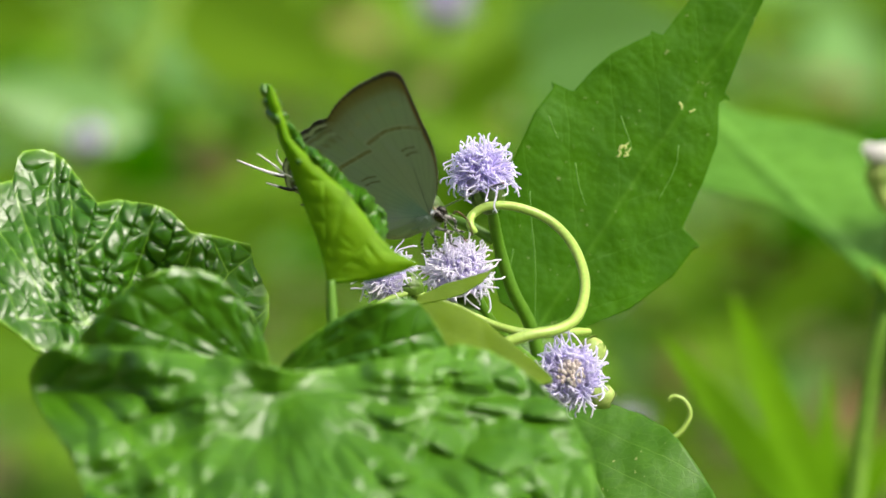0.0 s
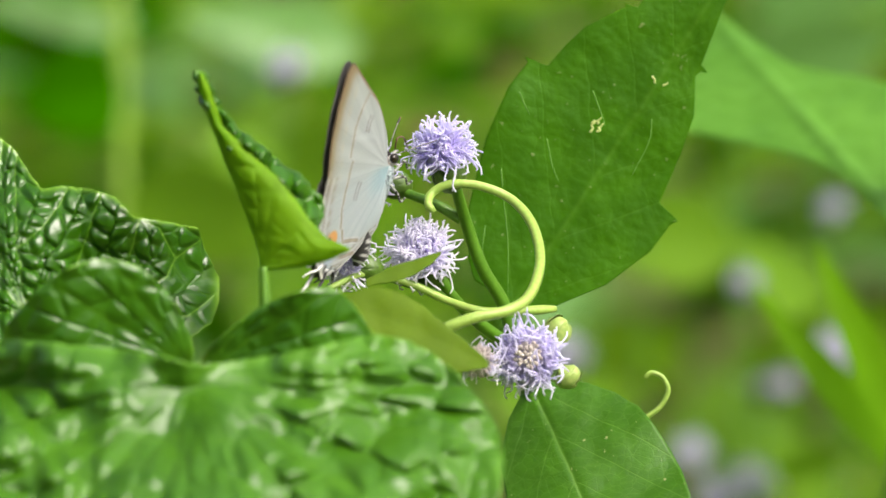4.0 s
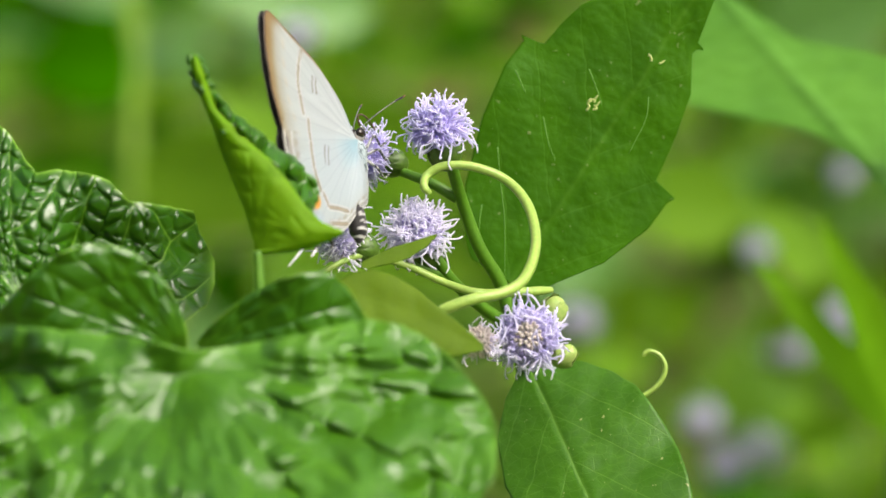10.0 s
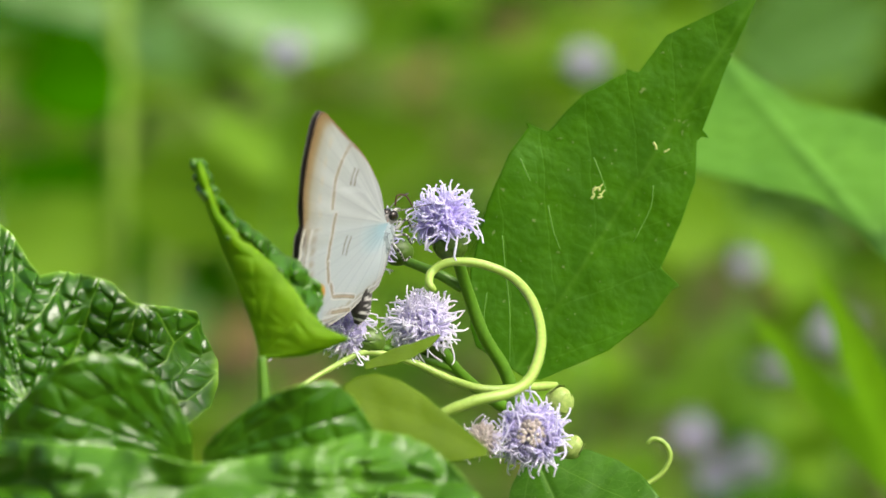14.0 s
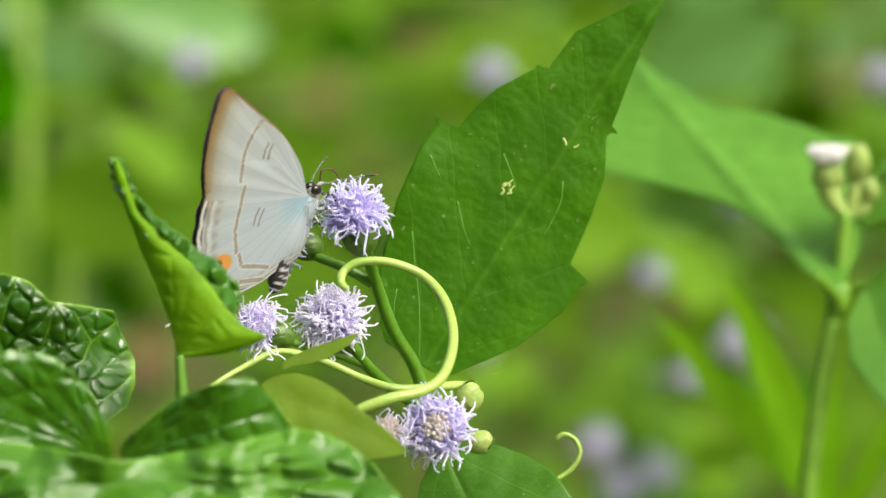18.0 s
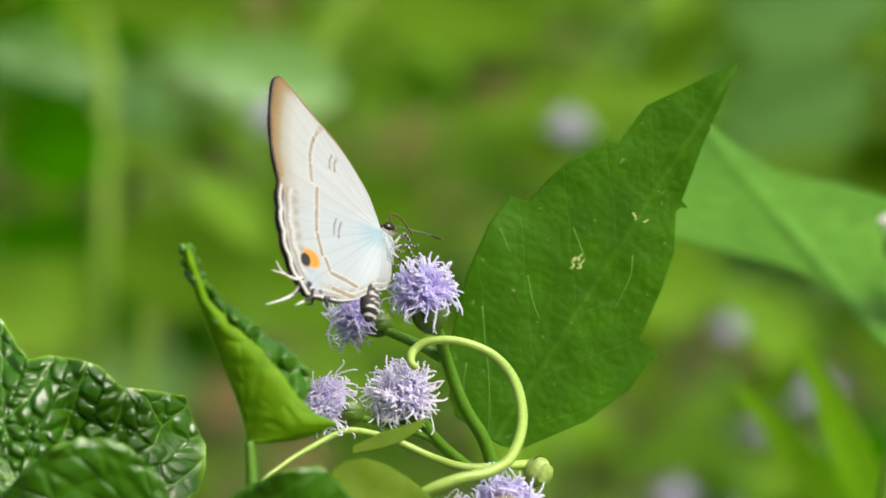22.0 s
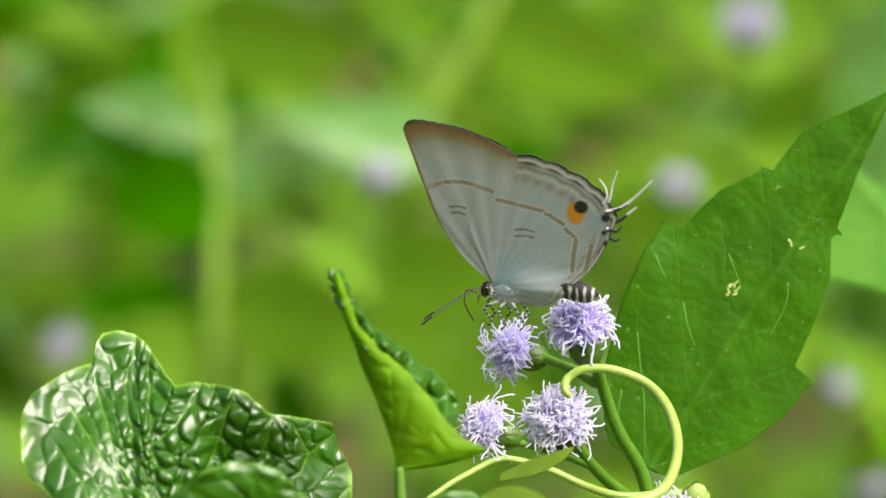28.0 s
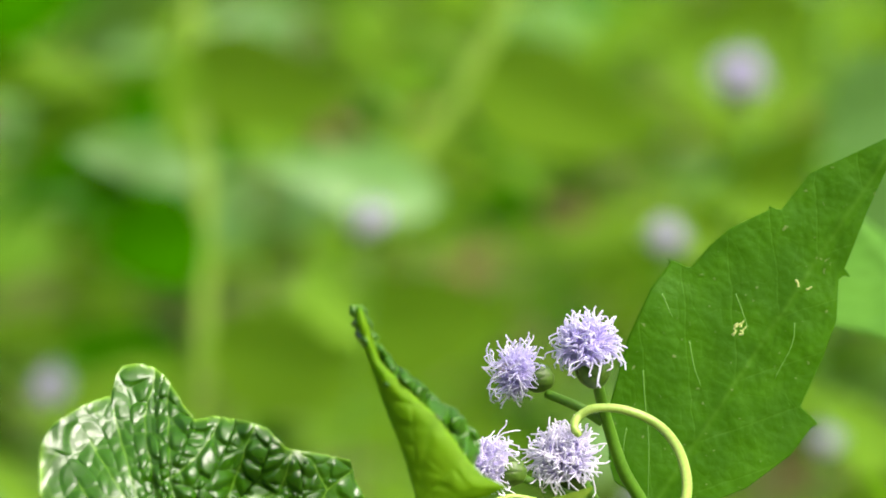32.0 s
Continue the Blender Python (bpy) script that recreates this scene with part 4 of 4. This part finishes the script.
def hind_tone(x, z, q, ang):
    c = blend(PALE, (0.58, 0.60, 0.59), (q - 0.6) * 1.5)
    c = blend((0.44, 0.57, 0.62), c, q * 3)
    if ang < 112:
        r = math.hypot(x - ROOT[0], z - ROOT[1])
        c = blend(fore_tone(x, z, r / lerp(FORE, ang), ang), c, (ang - 90) / 20)
    if ang > 99:
        c = blend(c, (0.50, 0.49, 0.44), (1 - abs(q - 0.84) * 22) * (0.6 + 0.4 * math.sin(ang * 1.1)))
        c = blend(c, (0.68, 0.69, 0.68), (1 - abs(q - 0.885) * 45) * 0.7)
        c = blend(c, (0.47, 0.44, 0.39), 1 - abs(q - 0.92) * 55)
        c = blend(c, (0.16, 0.13, 0.10), (1.0 - abs(q - 0.955) * 70) * (0.65 + 0.5 * math.sin(ang * 0.62)))
        c = blend(c, (0.74, 0.74, 0.71), (1.2 - abs(q - 0.976) * 70) * 0.9)
        c = blend(c, (0.14, 0.11, 0.08), (q - 0.988) * 90)
    for line in ([(-25, 175), (-46, 172), (-62, 169)], [(-65, 168), (-86, 165), (-106, 161)], [(-110, 157), (-124, 150), (-140, 141)], [(-144, 131), (-152, 124), (-162, 117)], [(-163, 112), (-159, 84), (-157, 53)], [(-190, 104), (-185, 80), (-180, 56)]):
        c = bar_tone(c, near_line(x, z, line))
    for o in (-6, 6):
        c = blend(c, (0.32, 0.28, 0.22), 1.3 - near_line(x, z, [(-57, 115 + o), (-73, 118 + o), (-89, 115 + o)]) / 1.6)
    c = blend(c, (0.56, 0.62, 0.66), (26 - math.hypot(x + 198, z - 150)) / 12 * 0.8)
    d = math.hypot((x + 161) * 1.15, (z - 163) * 0.85)
    c = blend(c, ORANGE, (20 - d) / 5)
    d = math.hypot(x + 170, z - 175)
    c = blend(c, INK, (13 - d) / 2.5)
    for a, b, r in ((-212, 158, 8), (-216, 110, 7), (-210, 130, 5)):
        c = blend(c, INK, (r - math.hypot(x - a, z - b)) / 2.5)
    return c


def wing(name, table, tone, sign, gap):
    """A wing hinged at its root, pale scaled below and dark above."""
    na, nr = 220, 120
    nerves = (46, 52, 57, 61, 66, 72, 79, 87, 95, 104) if table is FORE else (80, 92, 103, 113, 123, 133, 142, 151, 163, 178)
    bm = bmesh.new()
    layer = bm.loops.layers.color.new("tone")
    shades = {}
    sheets = []
    for face in (0, 1):
        grid = []
        for i in range(na + 1):
            ang = table[0][0] + (table[-1][0] - table[0][0]) * i / na
            far = lerp(table, ang) * (1 + 0.002 * math.sin(ang * 2.1) * (ang > 64))
            if table is HIND and 99 < ang < 150:
                far *= 1 + 0.016 * abs(math.sin((ang - 99) * 0.31)) - 0.010
            line = []
            for j in range(nr + 1):
                q = (j + 0.001) / nr
                r = far * q
                x, z = r * math.cos(radians(ang)), r * math.sin(radians(ang))
                ripple = 0.5 * math.sin(ang * 0.5) * q
                belly = 11 * math.exp(-((x + 84) / 62) ** 2 - ((z - 2) / 26) ** 2) if table is HIND else 0.0
                taper = 1.15 * max(0.0, (q - 0.85) / 0.15) * (table is HIND and ang < 101)
                y = sign * (gap + ripple + belly - taper + (1.1 if face == 0 else 0.0))
                v = bm.verts.new((x * U, y * U, z * U))
                if face == 1:
                    c = blend((0.10, 0.075, 0.06), DUSK, q * 0.6) if q < 0.95 else (0.02, 0.015, 0.012)
                    if table is HIND and ang > 148:
                        c = (0.50, 0.51, 0.51)
                else:
                    c = tone(x + ROOT[0], z + ROOT[1], q, ang)
                    vein = min(abs(ang - v) for v in nerves) * r * 0.01745
                    c = blend(c, tuple(k * 0.93 for k in c), (1.5 - vein) * (0.7 if q > 0.12 else 0))
                    c = blend(c, tuple(k * 0.95 for k in c), (0.5 + 0.5 * math.sin(ang * 7.0 + 9 * math.sin(q * 30))) * (q > 0.3) * 0.8)
                shades[v] = (*c, 1.0)
                line.append(v)
            grid.append(line)
        for i in range(na):
            for j in range(nr):
                f = bm.faces.new((grid[i][j], grid[i + 1][j], grid[i + 1][j + 1], grid[i][j + 1]))
                for loop in f.loops:
                    loop[layer] = shades[loop.vert]
        sheets.append(grid)
    for i in range(int(na * 0.24) if table is HIND else 0, na):
        f = bm.faces.new((sheets[0][i][nr], sheets[0][i + 1][nr], sheets[1][i + 1][nr], sheets[1][i][nr]))
        for loop in f.loops:
            loop[layer] = (0.26, 0.19, 0.11, 1) if table is FORE else ((*PALE, 1) if i > na * 0.58 else (0.16, 0.13, 0.10, 1))
    ob = part(name, bm, M_WING, fly, "", (0, 0, 0))
    ob.location = (ROOT[0] * U, sign * 1.2 * U, ROOT[1] * U)
    return ob


def toned(bm, tone_of, verts=None):
    """Fill the colour layer from a function of the vertex place."""
    layer = bm.loops.layers.color.get("tone") or bm.loops.layers.color.new("tone")
    for f in bm.faces:
        for loop in f.loops:
            loop[layer] = (*tone_of(loop.vert.co / U), 1.0)


WINGS, FEELERS = [], []
for sign in (1, -1):
    f_ = wing("forewing", FORE, fore_tone, sign, 1.0)
    h_ = wing("hindwing", HIND, hind_tone, sign, 2.3)
    WINGS += [(f_, sign), (h_, sign)]
    tails = (([(-212, 3, 170), (-236, 2.5, 178), (-262, 3, 202), (-290, 3.5, 236)], 4.6), ([(-206, 3, 182), (-214, 2.5, 200), (-210, 3, 218), (-200, 3, 230)], 2.6), ([(-214, 3, 138), (-232, 5, 136), (-241, 6, 148)], 4.0))
    if sign < 0:
        tails = (([(-206, 3, 172), (-218, 2.5, 192), (-222, 3, 218), (-230, 3.5, 244)], 3.0), ([(-212, 3, 150), (-232, 2.5, 150), (-250, 3, 166), (-264, 3, 180)], 4.6), ([(-214, 3, 120), (-228, 5, 112), (-236, 6, 116)], 4.0))
    for pts, r in tails:
        bm = bmesh.new()
        line = smooth_line([Vector(((x - ROOT[0]) * U, sign * y * U, (z - ROOT[1]) * U)) for x, y, z in pts], 16)
        tube(bm, line, lambda s: U * r * (1 - 0.75 * s), 6)
        x0 = line[0] / U
        toned(bm, lambda v: (0.78, 0.79, 0.79) if (v - x0).length > 40 or (v.z - x0.z) > 0.42 * abs(v.x - x0.x) + 1 else (0.06, 0.055, 0.05))
        tail = part("tail", bm, M_FUR, fly, "thin white tail", (0, 0, 0))
        tail.parent = h_
        tail.location = (0, 0, 0)


def body_part(name, build, tone_of, label="", material=None):
    bm = bmesh.new()
    build(bm)
    toned(bm, tone_of)
    return part(name, bm, material or M_FUR, fly, label, (0, 0, 0))


def V(x, y, z):
    return Vector((x, y, z)) * U


def furry(bm, c, r, n, seed, rx=1.0, ry=1.0):
    rnd = random.Random(seed)
    for _ in range(n):
        d = Vector((rnd.gauss(0, 1), rnd.gauss(0, 1), rnd.gauss(0, 1))).normalized()
        p = Vector(c) + Vector((d.x * r * rx, d.y * r * ry, d.z * r))
        e = p + Vector((d.x, d.y * ry, d.z)) * rnd.uniform(4, 9) + Vector((-rnd.uniform(2, 8), 0, 0))
        tube(bm, [p * U, e * U], lambda s: U * (1.3 - s), 3, False)


def thorax_build(bm):
    ball(bm, V(-46, 0, 0), 23 * U, 16, 12, (1.35, 0.5, 1.05))
    furry(bm, (-46, 0, 0), 22, 340, 1, 1.35, 0.5)


body_part("thorax", thorax_build, lambda v: (0.58, 0.64, 0.66) if v.z > -8 else (0.66, 0.69, 0.69), "white furred thorax")


def head_build(bm):
    ball(bm, V(-14, 0, 0), 11 * U, 14, 10)
    furry(bm, (-14, 0, 0), 10, 60, 2)
    tube(bm, smooth_line([V(-4, 0, -6), V(4, 0, -12), V(6, 0, -24)], 8), lambda s: U * (4 - 2.5 * s), 6)


body_part("head", head_build, lambda v: (0.50, 0.24, 0.06) if v.z > 11 else ((0.08, 0.07, 0.06) if v.x > 6 else (0.6, 0.6, 0.58)))
for sign in (1, -1):
    bm = bmesh.new()
    ball(bm, V(-8, sign * 7, 1), 11 * U, 16, 12, (0.85, 0.7, 1.05))
    part("eye", bm, M_EYE, fly, "glossy black eye", (0, 0, 0))


def abdomen_build(bm):
    tube(bm, smooth_line([V(-58, 0, 16), V(-105, 0, 26), V(-150, 0, 16), V(-184, 0, 10), V(-203, 0, 12)], 44), lambda s: U * (14 + 5 * math.sin(s * 3.0) - 14 * max(0, s - 0.75) * 3.0), 16)
    for v in bm.verts:
        v.co.y *= 0.5 + 0.35 * min(1, max(0, (-v.co.x / U - 120) / 50))


body_part("abdomen", abdomen_build, lambda v: ((0.70, 0.70, 0.69) if (v.x + 300) % 13 < 4.2 else (0.03, 0.028, 0.026)) if v.z < 24 else (0.09, 0.08, 0.075), "black and white ringed abdomen")
for sign in (1, -1):
    for k, (x0, kx, fx, fy) in enumerate(((-30, -8, -20, 20), (-42, -34, -46, 30), (-54, -66, -78, 26))):
        pts = [V(x0, sign * 8, -16), V(kx, sign * fy * 0.8, -28), V(fx, sign * fy * 0.8, -50), V(fx + 8, sign * (fy + 2) * 0.8, -62)]
        body_part("leg", lambda bm: tube(bm, smooth_line(pts, 40), lambda s: U * (2.7 - 1.2 * s), 6), lambda v: (0.02, 0.02, 0.02) if (v.z + 200) % 7 < 4.2 and v.z < -20 else (0.62, 0.63, 0.62), "black and white banded leg")
    feeler = body_part("antenna", lambda bm: tube(bm, smooth_line([V(0, 0, 0), V(50, 0, 2), V(100, 0, 1), V(138, 0, -3)], 90), lambda s: U * (0.95 if s < 0.7 else 0.95 + 0.9 * math.sin((s - 0.7) / 0.3 * 2.7)), 6), lambda v: (0.40, 0.12, 0.03) if v.x > 132 else ((0.62, 0.62, 0.60) if v.x % 5.4 < 1.9 and v.x < 112 else (0.02, 0.018, 0.015)), "dark antenna with fine white rings and an orange tip")
    FEELERS.append((feeler, sign))
body_part("proboscis", lambda bm: tube(bm, smooth_line([V(8, 0, -8), V(26, 0, -4), V(30, 0, -30), V(14, 0, -62)], 20), U * 1.5, 5), lambda v: (0.30, 0.17, 0.06), "thin brown proboscis")

FLIGHT = [
    (0.0, (0.00814, -0.02751, 0.44372), (0.8757, 0.2617, -0.2849, -0.2891)),
    (1.0, (0.00952, -0.02768, 0.44273), (0.8753, 0.3151, -0.2583, -0.2605)),
    (2.0, (0.01031, -0.02741, 0.44427), (0.8802, 0.3534, -0.3018, -0.0958)),
    (3.0, (0.00940, -0.02302, 0.44614), (0.8054, 0.3703, -0.3944, 0.2422)),
    (4.0, (0.00824, -0.01791, 0.44632), (0.6908, 0.4076, -0.4771, 0.3591)),
    (4.5, (0.00743, -0.01799, 0.44573), (0.6956, 0.3767, -0.4764, 0.3838)),
    (6.5, (0.00618, -0.01798, 0.44583), (0.6877, 0.2843, -0.5307, 0.4057)),
    (8.0, (0.00550, -0.01786, 0.44644), (0.6595, 0.1601, -0.5146, 0.5240)),
    (10.0, (0.00543, -0.01783, 0.44661), (0.6624, 0.2042, -0.5265, 0.4923)),
    (12.0, (0.00599, -0.01773, 0.44746), (0.6819, 0.2613, -0.5432, 0.4143)),
    (13.5, (0.00786, -0.01771, 0.44767), (0.7207, 0.3358, -0.5033, 0.3383)),
    (15.5, (0.00879, -0.01456, 0.44841), (0.7451, 0.2823, -0.5378, 0.2756)),
    (16.0, (0.00962, -0.01444, 0.44889), (0.7528, 0.2995, -0.5344, 0.2409)),
    (17.0, (0.00976, -0.01446, 0.44886), (0.7595, 0.3027, -0.5228, 0.2412)),
    (18.0, (0.00941, -0.01441, 0.44915), (0.7561, 0.3071, -0.5287, 0.2333)),
    (19.0, (0.00899, -0.01392, 0.45179), (0.7694, 0.1932, -0.5066, 0.3378)),
    (20.0, (0.00945, -0.01379, 0.45252), (0.7887, 0.1238, -0.5132, 0.3151)),
    (21.0, (0.00972, -0.01373, 0.45275), (0.7761, 0.1448, -0.5232, 0.3209)),
    (22.0, (0.00963, -0.01380, 0.45235), (0.7508, 0.0159, -0.4658, 0.4680)),
    (22.5, (0.01078, -0.01374, 0.45264), (0.7655, 0.0149, -0.4397, 0.4695)),
    (23.0, (0.01097, -0.01401, 0.45117), (0.7435, -0.0676, -0.3677, 0.5545)),
    (23.5, (0.01033, -0.01394, 0.45139), (0.6404, -0.0103, -0.3756, 0.6699)),
    (24.0, (0.00569, -0.01403, 0.45083), (0.3531, 0.1326, -0.1844, 0.9076)),
    (24.5, (0.00456, -0.01425, 0.44983), (0.3375, 0.0666, -0.0078, 0.9389)),
    (26.5, (0.00402, -0.01448, 0.44853), (0.1576, -0.0059, -0.1371, 0.9779)),
    (27.0, (0.00376, -0.01448, 0.44851), (0.1394, 0.0043, -0.1472, 0.9792)),
    (28.0, (0.00369, -0.01445, 0.44869), (0.0935, 0.0165, -0.1385, 0.9858)),
    (29.0, (0.00403, -0.01453, 0.44824), (0.1678, -0.0013, -0.1079, 0.9799)),
    (29.5, (0.00037, -0.01422, 0.44995), (0.2454, -0.0182, -0.1050, 0.9635)),
    (30.0, (0.00395, -0.01424, 0.44973), (0.1831, 0.0303, 0.1397, 0.9726)),
    (31.0, (0.00366, -0.01431, 0.44947), (0.2307, 0.0114, 0.1402, 0.9628)),
]


# where the antennae point in the butterfly's own space: seconds, forward, left one's side, right one's side, up
ANTENNAE = [(0.0, 0.8, 0.12, -0.76, 0.0), (1.0, 0.8, 0.15, -0.7, -0.1), (2.0, 0.7, 0.2, -0.6, -0.4), (4.0, 0.45, 0.3, -0.41, -0.79), (8.0, 0.53, 0.3, -0.23, -0.81), (10.0, 0.6, 0.3, -0.27, -0.75), (13.0, 0.32, 0.35, -0.13, -0.94),
            (17.0, 0.24, 0.4, -0.38, -0.89), (18.0, 0.35, 0.69, -0.13, -0.93), (19.0, 0.2, 0.5, -0.05, -0.97), (20.0, 0.03, 0.4, 0.05, -1.0), (21.0, 0.42, 0.3, 0.05, -0.91), (22.0, 0.32, 0.3, -0.04, -0.95), (23.0, 0.73, 0.3, -0.02, -0.68),
            (24.0, 0.52, 0.56, 0.3, -0.64), (24.5, 0.59, 0.2, 0.1, -0.8), (26.5, 0.84, 0.08, 0.0, -0.55), (28.0, 0.81, 0.05, -0.04, -0.59), (29.0, 0.86, 0.1, 0.02, -0.5), (30.0, 0.95, -0.02, -0.13, -0.29), (31.0, 0.56, -0.3, -0.7, -0.44), (32.0, 0.56, -0.3, -0.7, -0.44)]


def motions():
    """All that moves: the butterfly, its wings as it leaves, and the vine in the wind."""
    rows = []
    for t, place, turn in FLIGHT:
        rows.append((t, Matrix.LocRotScale(place, Quaternion(turn), None)))
    last = rows[-1][1]
    rows.append((31.3, last))
    rows.append((31.4, Matrix.Translation(way(0.35, 1, -0.1) * 0.006) @ last))
    rows.append((31.5, Matrix.Translation(way(0.12, 1, -0.1) * 0.027) @ last))
    rows.append((31.6, Matrix.Translation(way(0.1, 1, -0.1) * 0.075) @ last))
    rows.append((32.0, Matrix.Translation(way(0.3, 1, -0.4) * 0.45) @ last))
    walk(fly, rows)
    for ob, sign in WINGS:
        rest = Matrix.Translation(ob.location)
        beat = [(0.0, 0.3), (3.0, 0.4), (4.0, 0.5), (13.0, 0.4), (16.0, 0.2), (19.0, 0.1), (31.3, 0.1), (31.35, 40), (31.4, 75), (31.45, 20), (31.5, 10), (31.55, 60), (31.6, 85), (31.65, 20), (32.0, 4)]
        walk(ob, [(t, rest @ Matrix.Rotation(radians(-sign * d), 4, "X")) for t, d in beat])
    for ob, sign in FEELERS:
        aims = [(t, Vector((x, l if sign > 0 else r, z))) for t, x, l, r, z in ANTENNAE]
        walk(ob, [(t, Matrix.Translation(V(-5, sign * 4, 9)) @ Vector((1, 0, 0)).rotation_difference(d).to_matrix().to_4x4()) for t, d in aims])
    home = HOME[vine.name]
    sway = [(0.0, 0, 0), (4.0, 0, -4), (9.0, 2, 0), (13.0, -6, 4), (16.0, 2, 18), (18.5, 10, 18), (19.0, 14, 20), (20.0, 34, 52), (21.0, 24, 44), (23.0, 4, 30), (24.0, 9, 74), (24.5, 6, 70), (26.5, -8, 46), (28.0, -12, 42), (29.0, 10, 44), (30.0, 20, 46), (31.0, 8, 66), (32.0, 12, 48)]
    for ob in (COIL, STRAND):
        rest = ob.location.copy()
        walk(ob, [(t, Matrix.Translation(rest - (RIGHT * a * 0.7 - UP * b * (0.3 if t > 20.5 else 0.1)) * U * 0.93)) for t, a, b in sway])
    nod = [(0.0, 0), (9.0, -4), (19.0, -6), (23.0, 0), (26.5, 10), (28.0, 12), (29.5, 4), (31.3, 2), (31.5, -16), (32.0, -16)]
    for ob in (HEADS["top"], HEADS["second"]):
        rest = ob.location.copy()
        walk(ob, [(t, Matrix.Translation(rest - UP * b * U)) for t, b in nod])
    dip = [(0.0, -8, 0), (4.0, -4, 0), (9.0, 4, 0), (13.0, 0, 6), (16.0, -8, 5), (18.5, -12, 5), (20.0, -14, 13), (21.0, -14, 15), (23.0, -8, 10), (26.5, 0, 4), (32.0, 0, 4)]
    for ob in (HEADS["low"], HEADS["faded"]):
        rest = ob.location.copy()
        walk(ob, [(t, Matrix.Translation(rest + (RIGHT * a - UP * b) * U)) for t, a, b in dip])
    walk(vine, [(t, Matrix.Translation(home + (RIGHT * a - UP * b) * U * 0.93)) for t, a, b in sway])


motions()
